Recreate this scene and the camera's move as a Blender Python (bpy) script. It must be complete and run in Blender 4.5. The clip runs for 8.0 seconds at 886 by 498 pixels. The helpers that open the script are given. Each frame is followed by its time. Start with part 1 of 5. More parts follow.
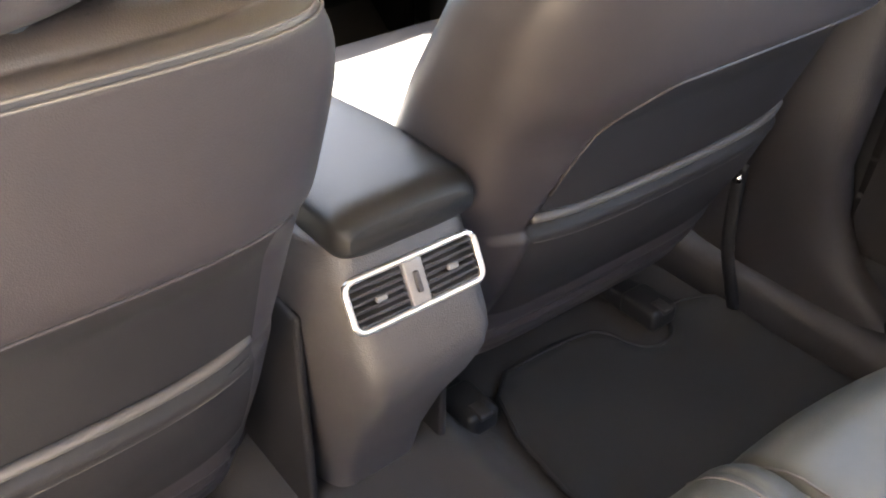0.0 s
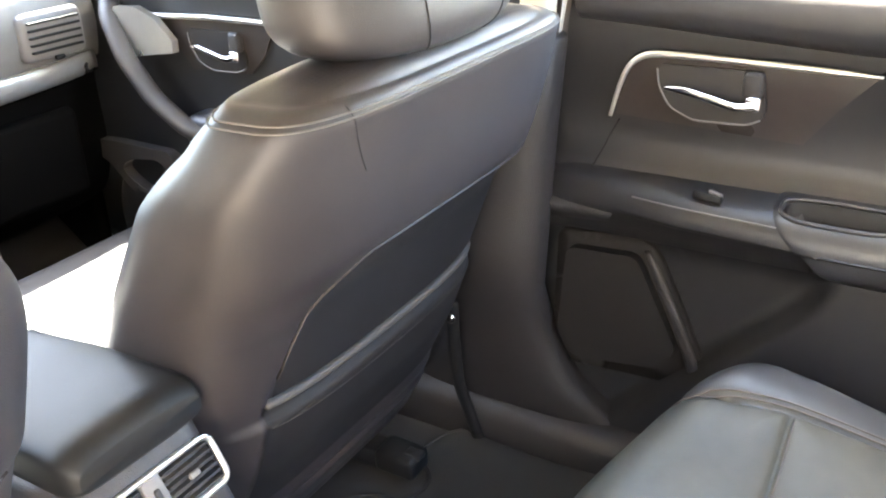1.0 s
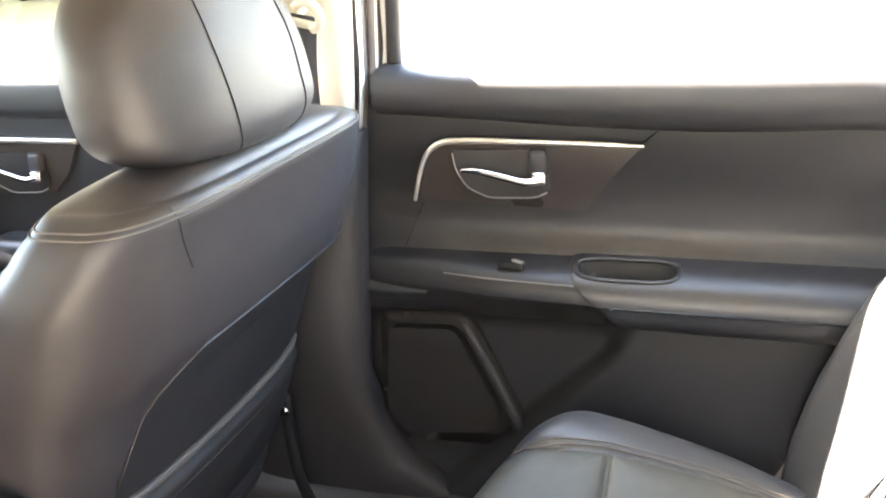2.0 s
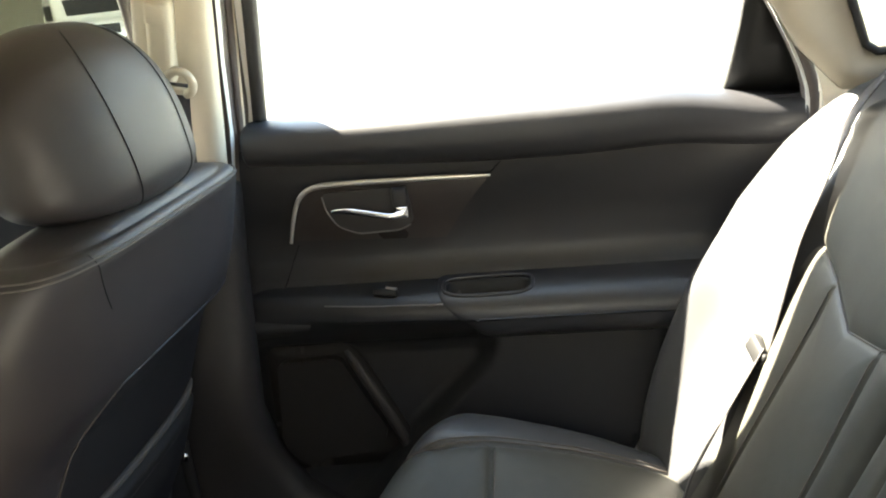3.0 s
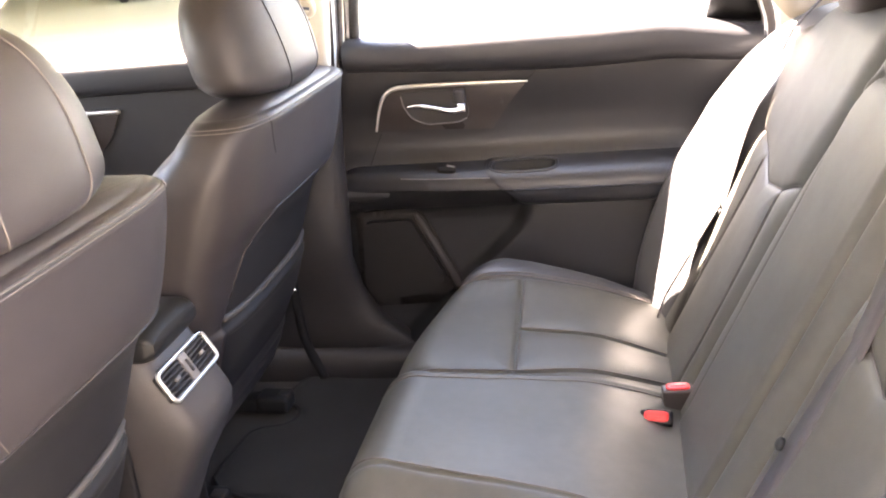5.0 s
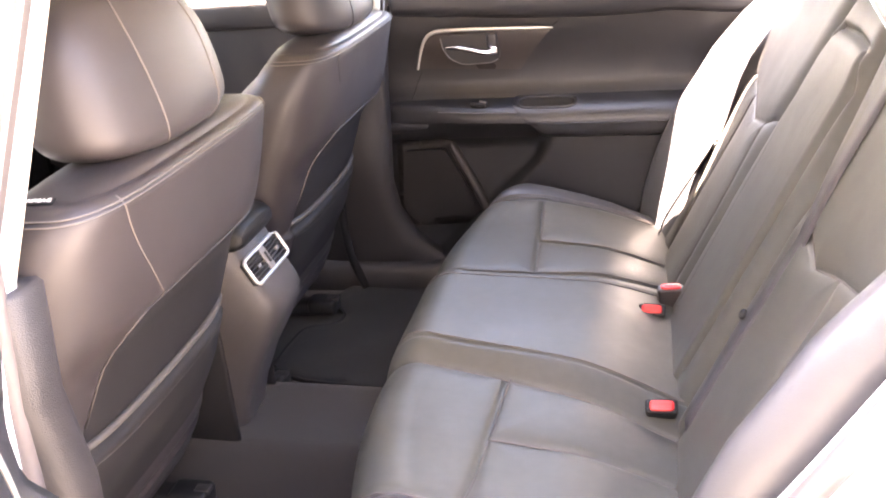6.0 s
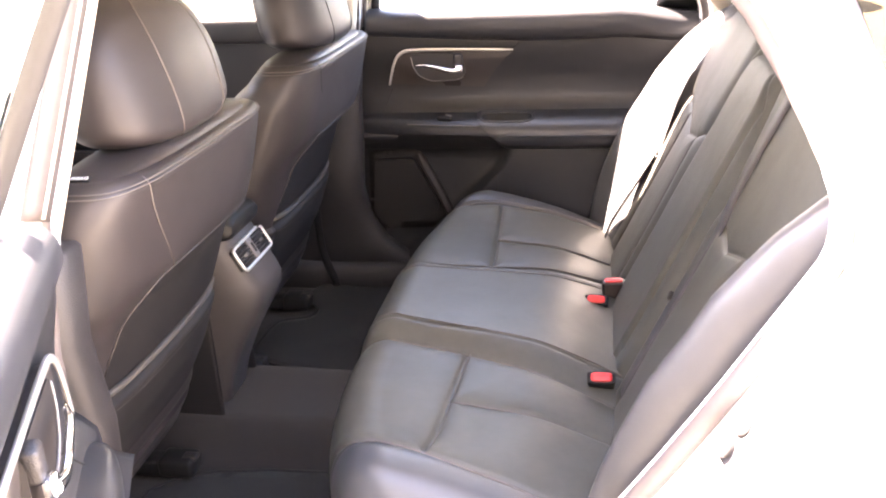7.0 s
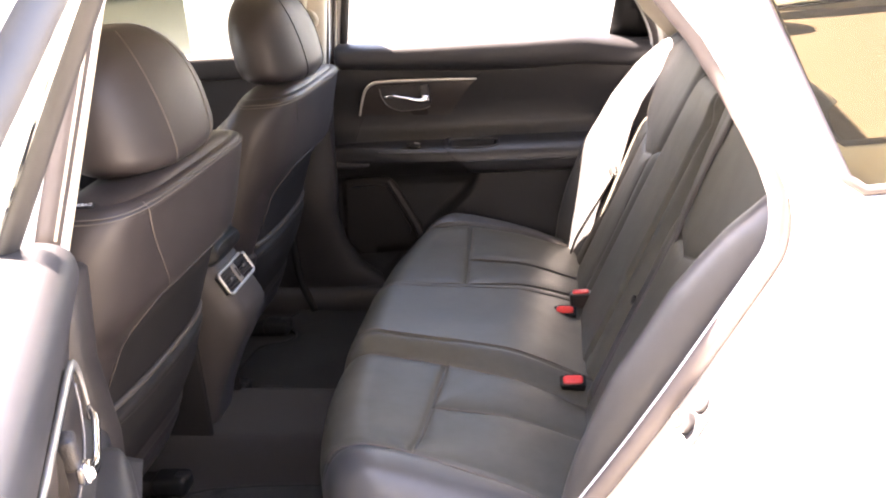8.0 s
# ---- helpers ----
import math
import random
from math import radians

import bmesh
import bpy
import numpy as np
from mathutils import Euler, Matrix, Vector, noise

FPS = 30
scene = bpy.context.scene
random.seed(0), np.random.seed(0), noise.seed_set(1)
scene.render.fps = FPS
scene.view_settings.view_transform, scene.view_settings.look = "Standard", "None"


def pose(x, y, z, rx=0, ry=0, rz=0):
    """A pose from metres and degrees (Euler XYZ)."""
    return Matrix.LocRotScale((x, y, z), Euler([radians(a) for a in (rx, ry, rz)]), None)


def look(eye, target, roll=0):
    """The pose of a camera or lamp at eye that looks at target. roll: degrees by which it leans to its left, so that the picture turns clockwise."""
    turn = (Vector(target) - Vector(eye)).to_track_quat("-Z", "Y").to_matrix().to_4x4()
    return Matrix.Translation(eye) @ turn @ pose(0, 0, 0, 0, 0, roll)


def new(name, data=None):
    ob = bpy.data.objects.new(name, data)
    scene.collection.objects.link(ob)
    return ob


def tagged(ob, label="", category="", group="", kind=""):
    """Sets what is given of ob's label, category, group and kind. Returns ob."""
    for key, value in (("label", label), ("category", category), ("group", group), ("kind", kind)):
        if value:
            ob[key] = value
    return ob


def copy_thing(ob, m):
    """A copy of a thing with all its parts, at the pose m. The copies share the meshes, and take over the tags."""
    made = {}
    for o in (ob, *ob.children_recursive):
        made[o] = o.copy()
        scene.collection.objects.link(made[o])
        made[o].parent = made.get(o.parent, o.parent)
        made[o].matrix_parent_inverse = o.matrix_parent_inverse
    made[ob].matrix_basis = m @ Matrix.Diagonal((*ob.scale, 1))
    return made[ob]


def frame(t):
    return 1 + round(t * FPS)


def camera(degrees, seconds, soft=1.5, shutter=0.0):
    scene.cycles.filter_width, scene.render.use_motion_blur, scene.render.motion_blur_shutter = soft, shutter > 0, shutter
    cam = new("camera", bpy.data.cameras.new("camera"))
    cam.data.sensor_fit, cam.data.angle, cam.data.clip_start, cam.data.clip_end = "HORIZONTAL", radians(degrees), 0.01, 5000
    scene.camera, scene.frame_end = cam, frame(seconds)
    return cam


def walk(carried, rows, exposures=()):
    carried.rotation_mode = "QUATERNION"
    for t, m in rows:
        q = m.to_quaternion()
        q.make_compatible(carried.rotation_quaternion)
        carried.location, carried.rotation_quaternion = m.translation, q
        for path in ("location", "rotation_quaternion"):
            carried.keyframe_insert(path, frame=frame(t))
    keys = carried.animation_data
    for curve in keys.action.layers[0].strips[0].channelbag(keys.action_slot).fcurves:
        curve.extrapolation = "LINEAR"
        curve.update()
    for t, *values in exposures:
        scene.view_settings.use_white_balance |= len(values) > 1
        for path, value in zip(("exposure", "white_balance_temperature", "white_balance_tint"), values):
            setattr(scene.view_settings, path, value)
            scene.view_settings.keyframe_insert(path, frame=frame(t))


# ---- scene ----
cam = camera(51.8, 8.0, soft=2.0)
PATH = [
    (0, (-0.418, -0.555, 1.126), (0.607, 0.714, -0.031), 1.2),
    (0.2, (-0.417, -0.567, 1.137), (0.7, 0.69, 0.054), -1.7),
    (0.3, (-0.414, -0.569, 1.151), (0.734, 0.68, 0.091), -2.2),
    (0.5, (-0.412, -0.569, 1.149), (0.855, 0.63, 0.171), -2.1),
    (0.6, (-0.409, -0.572, 1.155), (0.931, 0.561, 0.196), -1.8),
    (0.8, (-0.414, -0.582, 1.156), (1.028, 0.468, 0.251), -2.4),
    (1, (-0.423, -0.584, 1.156), (1.109, 0.377, 0.301), -2.3),
    (1.5, (-0.453, -0.596, 1.154), (1.228, 0.173, 0.392), -2.3),
    (2, (-0.487, -0.607, 1.163), (1.29, 0.016, 0.489), -3.7),
    (2.2, (-0.502, -0.61, 1.164), (1.301, -0.023, 0.529), -6.5),
    (3.3, (-0.706, -0.607, 1.175), (1.196, -0.375, 0.601), -5.4),
    (3.5, (-0.746, -0.61, 1.178), (1.154, -0.403, 0.591), -5.1),
    (4, (-0.852, -0.612, 1.184), (1.029, -0.467, 0.522), -4.5),
    (4.5, (-0.996, -0.639, 1.189), (0.86, -0.32, 0.515), -5.7),
    (4.7, (-1.053, -0.648, 1.192), (0.794, -0.276, 0.522), -6.0),
    (5.8, (-1.395, -0.686, 1.24), (0.41, -0.268, 0.487), -5.7),
    (6, (-1.44, -0.682, 1.245), (0.35, -0.254, 0.462), -5.2),
    (6.5, (-1.554, -0.704, 1.252), (0.236, -0.285, 0.465), -3.9),
    (7, (-1.645, -0.709, 1.27), (0.18, -0.365, 0.527), -3.2),
    (7.5, (-1.71, -0.701, 1.279), (0.14, -0.412, 0.577), -3.6),
    (8, (-1.753, -0.707, 1.278), (0.108, -0.437, 0.599), -4.4),
]
EXPOSURES = [(0.0, 6.20, 8300, 18), (0.5, 6.20, 8000, 16), (1.0, 6.58, 7700, 12), (2.2, 6.26, 7600, 11), (3.3, 4.3, 7600, 3), (4.0, 4.28, 7600, 3), (4.7, 5.70, 7900, 18), (5.8, 6.14, 8000, 30), (6.5, 6.12, 8000, 30), (7.0, 5.72, 7950, 28), (8.0, 4.86, 7950, 26)]
walk(cam, [(t, look(eye, target, roll)) for t, eye, target, roll in PATH], EXPOSURES)

# ---- daylight ----
SUN_TO = Vector((0.26, 0.82, 1.0)).normalized()
sky_world = bpy.data.worlds.new("sky")
scene.world = sky_world
sky_world.use_nodes = True
sky_nodes = sky_world.node_tree.nodes
sky_tex = sky_nodes.new("ShaderNodeTexSky")
sky_tex.sky_type, sky_tex.sun_disc = "NISHITA", False
sky_tex.sun_elevation = math.asin(SUN_TO.z)
sky_tex.sun_rotation = math.atan2(SUN_TO.x, SUN_TO.y)
sky_nodes["Background"].inputs["Strength"].default_value = 0.14
sky_world.node_tree.links.new(sky_tex.outputs["Color"], sky_nodes["Background"].inputs["Color"])
sun = new("sun", bpy.data.lights.new("sun", "SUN"))
sun.data.energy, sun.data.angle, sun.data.color = 5.0, radians(0.6), (1.0, 0.95, 0.88)
sun.matrix_world = look(SUN_TO * 30, (0, 0, 0))

# ---- materials ----
def material(name, base, rough=0.5, metal=0.0, vary=0.12, scale=60.0, bump=0.0, bump_scale=400.0, cells=False, spec=0.5, stain=6.0, sheen=0.0, coat=0.0):
    """A surface with a fine grain, broad unevenness and relief, in object space metres."""
    m = bpy.data.materials.new(name)
    m.use_nodes = True
    n, link = m.node_tree.nodes, m.node_tree.links.new
    b = n["Principled BSDF"]
    co = n.new("ShaderNodeTexCoord")
    fine, broad = n.new("ShaderNodeTexNoise"), n.new("ShaderNodeTexNoise")
    fine.inputs["Scale"].default_value, fine.inputs["Detail"].default_value = scale, 4
    broad.inputs["Scale"].default_value, broad.inputs["Detail"].default_value = stain, 3
    link(co.outputs["Object"], fine.inputs["Vector"])
    link(co.outputs["Object"], broad.inputs["Vector"])
    mix = n.new("ShaderNodeMix")
    mix.data_type, mix.blend_type = "RGBA", "MIX"
    add = n.new("ShaderNodeMath")
    add.operation = "ADD"
    link(fine.outputs["Fac"], add.inputs[0])
    link(broad.outputs["Fac"], add.inputs[1])
    half = n.new("ShaderNodeMath")
    half.operation, half.inputs[1].default_value = "MULTIPLY", 0.5
    link(add.outputs[0], half.inputs[0])
    link(half.outputs[0], mix.inputs["Factor"])
    mix.inputs["A"].default_value = (*[c * (1 - 2 * vary) for c in base], 1)
    mix.inputs["B"].default_value = (*[min(1, c * (1 + 2 * vary)) for c in base], 1)
    link(mix.outputs["Result"], b.inputs["Base Color"])
    rr = n.new("ShaderNodeMapRange")
    rr.inputs["To Min"].default_value, rr.inputs["To Max"].default_value = max(0.02, rough - 0.1), min(1, rough + 0.1)
    link(broad.outputs["Fac"], rr.inputs["Value"])
    link(rr.outputs["Result"], b.inputs["Roughness"])
    b.inputs["Metallic"].default_value = metal
    b.inputs["Specular IOR Level"].default_value = spec
    if coat:
        b.inputs["Coat Weight"].default_value, b.inputs["Coat Roughness"].default_value = coat, 0.33
    if sheen:
        b.inputs["Sheen Weight"].default_value = sheen
    if bump:
        if cells:
            tex = n.new("ShaderNodeTexVoronoi")
            tex.inputs["Scale"].default_value = bump_scale
            out = tex.outputs["Distance"]
        else:
            tex = n.new("ShaderNodeTexNoise")
            tex.inputs["Scale"].default_value, tex.inputs["Detail"].default_value = bump_scale, 3
            out = tex.outputs["Fac"]
        link(co.outputs["Object"], tex.inputs["Vector"])
        bp = n.new("ShaderNodeBump")
        bp.inputs["Strength"].default_value, bp.inputs["Distance"].default_value = bump, 0.002
        link(out, bp.inputs["Height"])
        link(bp.outputs["Normal"], b.inputs["Normal"])
    return m


# Same black leather twice: darkened for shaded front seats, lightened for the lit bench.
LEATHER = material("black_leather", (0.0240, 0.0196, 0.0194), 0.49, vary=0.10, bump=0.09, bump_scale=900, cells=True, spec=0.40, coat=0.06)
LEATHER_LIT = material("black_leather_lit", (0.0545, 0.0535, 0.0455), 0.53, vary=0.16, bump=0.13, bump_scale=850, cells=True, spec=0.36, coat=0.04)
# Bench leather turned bluish for the sky's reflection on bolsters and side panels.
LEATHER_SKY = material("black_leather_sky", (0.048, 0.049, 0.052), 0.42, vary=0.08, bump=0.08, bump_scale=850, cells=True, spec=0.45, coat=0.05)
# Soft-touch plastic lightened for the sun's glare along the rear window ledge.
LEDGE_LIT = material("ledge_lit", (0.023, 0.023, 0.026), 0.42, bump=0.1, bump_scale=900, cells=True)
DASH_TOP = material("grey_dash_vinyl", (0.15, 0.145, 0.14), 0.55, bump=0.12, bump_scale=700, cells=True)
FABRIC = material("pocket_vinyl", (0.0095, 0.0085, 0.0088), 0.65, bump=0.15, bump_scale=700, spec=0.35)
THREAD = material("grey_thread", (0.080, 0.070, 0.064), 0.7)
PLASTIC = material("dark_grained_plastic", (0.020, 0.0175, 0.0175), 0.48, bump=0.3, bump_scale=700, cells=True)
PLASTIC_SOFT = material("soft_touch_plastic", (0.0160, 0.0157, 0.0172), 0.42, bump=0.1, bump_scale=900, cells=True, coat=0.1)
DOOR_LEATHER = material("door_leather", (0.019, 0.0195, 0.0225), 0.36, bump=0.09, bump_scale=900, cells=True, coat=0.1)
# Insert bronze darkened for the shade inside the handle bowl.
BOWL_SHADE = material("bronze_bowl_shade", (0.016, 0.013, 0.012), 0.5)
GRILLE = material("speaker_plastic", (0.0105, 0.0088, 0.0084), 0.6, bump=0.3, bump_scale=700, cells=True, spec=0.3)
# Near-black base puts the footwell's shade into the colour.
FOOTWELL_SHADE = material("footwell_shade", (0.0020, 0.0020, 0.0022), 0.85, spec=0.06)
BUCKLE = material("brown_black_plastic", (0.030, 0.023, 0.021), 0.4)
BLACK = material("matt_black_plastic", (0.009, 0.009, 0.0095), 0.55, spec=0.3)
GREY = material("grey_plastic", (0.16, 0.15, 0.145), 0.45, bump=0.15, bump_scale=600)
# Pocket edge colour lightened for the light that the rolled edge catches.
PIPING_LIT = material("rolled_edge_lit", (0.055, 0.050, 0.047), 0.7, bump=0.1, bump_scale=900)
LID = material("lid_leather", (0.0095, 0.0092, 0.0092), 0.52, bump=0.08, bump_scale=900, cells=True, spec=0.35)
CONSOLE = material("console_plastic", (0.046, 0.041, 0.040), 0.45, bump=0.25, bump_scale=700, cells=True)
STRIKER = material("zinc_plate", (0.07, 0.068, 0.072), 0.5, metal=0.3, vary=0.1)
WOODLIKE = material("bronze_trim", (0.033, 0.0265, 0.0245), 0.3, vary=0.15, scale=120)
BEIGE = material("beige_trim", (0.56, 0.50, 0.40), 0.6, vary=0.05, bump=0.15, bump_scale=600)
SHELF = material("shelf_cloth", (0.042, 0.037, 0.029), 0.9, vary=0.06, scale=40, bump=0.08, bump_scale=900, spec=0.2)
SILVER = material("satin_silver", (0.62, 0.61, 0.58), 0.3, metal=0.85, vary=0.04)
CHROME = material("chrome", (0.80, 0.80, 0.82), 0.06, metal=1.0, vary=0.02)
PAINT = material("white_car_paint", (0.80, 0.80, 0.79), 0.22, vary=0.015, spec=0.6)
RUBBER = material("black_rubber", (0.03, 0.029, 0.03), 0.65)
SEAL = material("grey_door_seal", (0.085, 0.071, 0.068), 0.6)
CARPET = material("dark_carpet", (0.0135, 0.0112, 0.0112), 0.95, vary=0.25, scale=500, bump=0.9, bump_scale=900, sheen=0.1)
MAT = material("floor_mat_carpet", (0.0085, 0.0085, 0.0085), 0.95, vary=0.25, scale=500, bump=0.9, bump_scale=1000, sheen=0.03)
WEBBING = material("belt_webbing", (0.036, 0.032, 0.034), 0.55, vary=0.2, scale=300, bump=0.5, bump_scale=900)
RED = material("red_plastic", (0.62, 0.03, 0.03), 0.35, vary=0.05)
WHITE_INK = material("white_print", (0.75, 0.75, 0.73), 0.6, vary=0.02)
STEEL = material("brushed_steel", (0.55, 0.54, 0.53), 0.35, metal=0.9, vary=0.08)
CONCRETE = material("pale_concrete", (0.36, 0.33, 0.26), 0.8, vary=0.10, scale=3, stain=0.35, bump=0.3, bump_scale=60)
WALL = material("white_render", (0.78, 0.79, 0.76), 0.85, vary=0.03, scale=2, stain=0.4, bump=0.2, bump_scale=50)
SHADE_WALL_GREY = material("shade_wall_grey", (0.21, 0.205, 0.20), 0.85, vary=0.06, scale=2, stain=0.5, bump=0.2, bump_scale=50)
AMBER = material("amber_mark", (0.75, 0.30, 0.05), 0.4)


def glass_material(name, tint, gloss_share):
    m = bpy.data.materials.new(name)
    m.use_nodes = True
    n, link = m.node_tree.nodes, m.node_tree.links.new
    n.remove(n["Principled BSDF"])
    clear, gloss, mix = n.new("ShaderNodeBsdfTransparent"), n.new("ShaderNodeBsdfGlossy"), n.new("ShaderNodeMixShader")
    clear.inputs["Color"].default_value = (*tint, 1)
    gloss.inputs["Roughness"].default_value = 0.02
    mix.inputs[0].default_value = gloss_share
    link(clear.outputs[0], mix.inputs[1])
    link(gloss.outputs[0], mix.inputs[2])
    link(mix.outputs[0], n["Material Output"].inputs["Surface"])
    return m


# Rear window tint is assumed, to cut the light from behind.
TINTED = glass_material("tinted_glass", (0.12, 0.13, 0.13), 0.06)
SHADED = glass_material("shaded_glass", (0.72, 0.69, 0.60), 0.02)
# Windscreen and front pane tints are assumed, to dim light in the front.
SCREEN = glass_material("windscreen_glass", (0.30, 0.35, 0.39), 0.05)
FRONT_GLASS = glass_material("front_door_glass", (0.66, 0.67, 0.62), 0.05)
GLASS = glass_material("window_glass", (0.93, 0.95, 0.93), 0.05)


# ---- mesh helpers ----
def ease(a, b, v):
    t = np.clip((v - a) / (b - a), 0, 1)
    return t * t * (3 - 2 * t)


def smooth(me):
    me.polygons.foreach_set("use_smooth", [True] * len(me.polygons))
    return me


def from_grid(p, wrap=False):
    """A mesh from an array of points, rows by columns; wrap closes each row into a ring."""
    nu, nv = p.shape[:2]
    i = np.arange(nu - 1)[:, None] * nv
    j = np.arange(nv if wrap else nv - 1)[None, :]
    k = (j + 1) % nv
    f = np.stack([i + j, i + k, i + nv + k, i + nv + j], -1).reshape(-1, 4)
    me = bpy.data.meshes.new("mesh")
    me.from_pydata(p.reshape(-1, 3).tolist(), [], f.tolist())
    return smooth(me)


def loft(rings):
    """Closed rings joined into a body, both ends capped."""
    p = np.array(rings, float)
    nu, nv = p.shape[:2]
    me = bpy.data.meshes.new("mesh")
    v = p.reshape(-1, 3).tolist() + [p[0].mean(0).tolist(), p[-1].mean(0).tolist()]
    f = [(a * nv + b, a * nv + (b + 1) % nv, (a + 1) * nv + (b + 1) % nv, (a + 1) * nv + b) for a in range(nu - 1) for b in range(nv)]
    f += [((b + 1) % nv, b, nu * nv) for b in range(nv)] + [((nu - 1) * nv + b, (nu - 1) * nv + (b + 1) % nv, nu * nv + 1) for b in range(nv)]
    me.from_pydata(v, [], f)
    return smooth(me)


def sup(n, e):
    """A unit superellipse of n points."""
    a = np.linspace(0, 2 * math.pi, n, endpoint=False)
    c, s = np.cos(a), np.sin(a)
    return np.sign(c) * np.abs(c) ** (2 / e), np.sign(s) * np.abs(s) ** (2 / e)


def tube(points, r, n=8, flat=1.0, up=(0, 0, 1), closed=False):
    """A rod along points; flat squeezes it along its own up direction into a strap."""
    p = np.array(points, float)
    t = np.gradient(p, axis=0)
    if closed:
        t = np.roll(p, -1, 0) - np.roll(p, 1, 0)
    t /= np.linalg.norm(t, axis=1)[:, None] + 1e-9
    u = np.array(up, float)[None] if np.array(up).ndim == 1 else np.array(up, float)
    side = np.cross(t, u)
    side /= np.linalg.norm(side, axis=1)[:, None] + 1e-9
    nor = np.cross(side, t)
    a = np.linspace(0, 2 * math.pi, n, endpoint=False)
    rr = np.full(len(p), r) if np.isscalar(r) else np.array(r)
    rings = p[:, None] + rr[:, None, None] * (np.cos(a)[None, :, None] * side[:, None] + flat * np.sin(a)[None, :, None] * nor[:, None])
    if closed:
        return from_grid(np.concatenate([rings, rings[:1]]), True)
    return loft(rings)


def strap(points, width, thick, up):
    """A flat band with square edges along points; up: the direction its face looks."""
    p = np.array(points, float)
    t = np.gradient(p, axis=0)
    t /= np.linalg.norm(t, axis=1)[:, None]
    u = np.broadcast_to(np.array(up, float), p.shape)
    side = np.cross(t, u)
    side /= np.linalg.norm(side, axis=1)[:, None]
    nor = np.cross(side, t)
    w, h = width / 2, thick / 2
    ring = [(-w, -h), (w, -h), (w, h), (-w, h)]
    return loft([[p[i] + a * side[i] + b * nor[i] for a, b in ring] for i in range(len(p))])


def box(sx, sy, sz, bevel=0.004, at=(0, 0, 0), segs=3, rot=None):
    bm = bmesh.new()
    bmesh.ops.create_cube(bm, size=1)
    bmesh.ops.scale(bm, vec=(sx, sy, sz), verts=bm.verts)
    if bevel:
        bmesh.ops.bevel(bm, geom=bm.edges[:], offset=min(bevel, 0.49 * min(sx, sy, sz)), segments=segs, profile=0.5, affect="EDGES")
    if rot:
        bmesh.ops.rotate(bm, cent=(0, 0, 0), matrix=Euler([radians(v) for v in rot]).to_matrix(), verts=bm.verts)
    bmesh.ops.translate(bm, vec=at, verts=bm.verts)
    me = bpy.data.meshes.new("mesh")
    bm.to_mesh(me)
    bm.free()
    return smooth(me)


def inside(poly, x, y):
    """Which points (arrays) lie in the polygon."""
    ok = np.zeros(np.shape(x), bool)
    q = np.array(poly)
    for (x0, y0), (x1, y1) in zip(q, np.roll(q, -1, 0)):
        if y0 != y1:
            ok ^= ((y0 > y) != (y1 > y)) & (x < (x1 - x0) * (y - y0) / (y1 - y0) + x0)
    return ok


def spaced(poly, step, closed=True):
    """Points along a line at even steps."""
    q = [np.array(v, float) for v in poly] + ([np.array(poly[0], float)] if closed else [])
    out = []
    for a, b in zip(q, q[1:]):
        k = max(1, int(np.linalg.norm(b - a) / step))
        out += [a + (b - a) * i / k for i in range(k)]
    return np.array(out if closed else out + [q[-1]])


def rounded(poly, turns=2, closed=True):
    """Corner cutting: a rounder outline."""
    q = np.array(poly, float)
    for _ in range(turns):
        nxt = np.roll(q, -1, 0)
        out = np.stack([0.75 * q + 0.25 * nxt, 0.25 * q + 0.75 * nxt], 1).reshape(-1, q.shape[1])
        q = out if closed else np.concatenate([q[:1], out[1:-3], q[-1:]])
    return q


def plate(outline, place, step=0.02, holes=(), thick=None):
    """A sheet with the given outline and holes in the plane, each point put in the world by place(u, v, back); thick gives it a back and rims."""
    from mathutils import geometry
    loops = [spaced(outline, step)] + [spaced(h, step) for h in holes]
    lo, hi = loops[0].min(0), loops[0].max(0)
    gu, gv = np.meshgrid(np.arange(lo[0] + step / 2, hi[0], step), np.arange(lo[1] + step / 2, hi[1], step))
    gu, gv = gu.ravel(), gv.ravel()
    keep = inside(loops[0], gu, gv)
    for h in loops[1:]:
        keep &= ~inside(h, gu, gv)
    edge = np.concatenate(loops)
    grid = np.stack([gu[keep], gv[keep]], 1)
    if len(grid):
        near = np.array([np.min((edge[:, 0] - a) ** 2 + (edge[:, 1] - b) ** 2) for a, b in grid])
        grid = grid[near > (0.45 * step) ** 2]
    pts = np.concatenate([edge, grid])
    es, at = [], 0
    for h in loops:
        es += [(at + i, at + (i + 1) % len(h)) for i in range(len(h))]
        at += len(h)
    got = geometry.delaunay_2d_cdt([Vector(v) for v in pts], es, [], 0, 1e-6)
    v2 = np.array([tuple(v) for v in got[0]])
    tri = np.array([f for f in got[2] if len(f) == 3])
    c = v2[tri].mean(1)
    ok = inside(loops[0], c[:, 0], c[:, 1])
    for h in loops[1:]:
        ok &= ~inside(h, c[:, 0], c[:, 1])
    tri = tri[ok]
    verts = [tuple(place(u, v, False)) for u, v in v2]
    faces = tri.tolist()
    if thick:
        n = len(v2)
        verts += [tuple(place(u, v, True)) for u, v in v2]
        faces += [(a + n, d + n, b + n) for a, b, d in tri.tolist()]
        seen_edges = {}
        for a, b, d in tri.tolist():
            for e in ((a, b), (b, d), (d, a)):
                seen_edges[e] = True
        faces += [(b, a, a + n, b + n) for (a, b) in seen_edges if (b, a) not in seen_edges]
    me = bpy.data.meshes.new("mesh")
    me.from_pydata(verts, [], faces)
    return smooth(me)


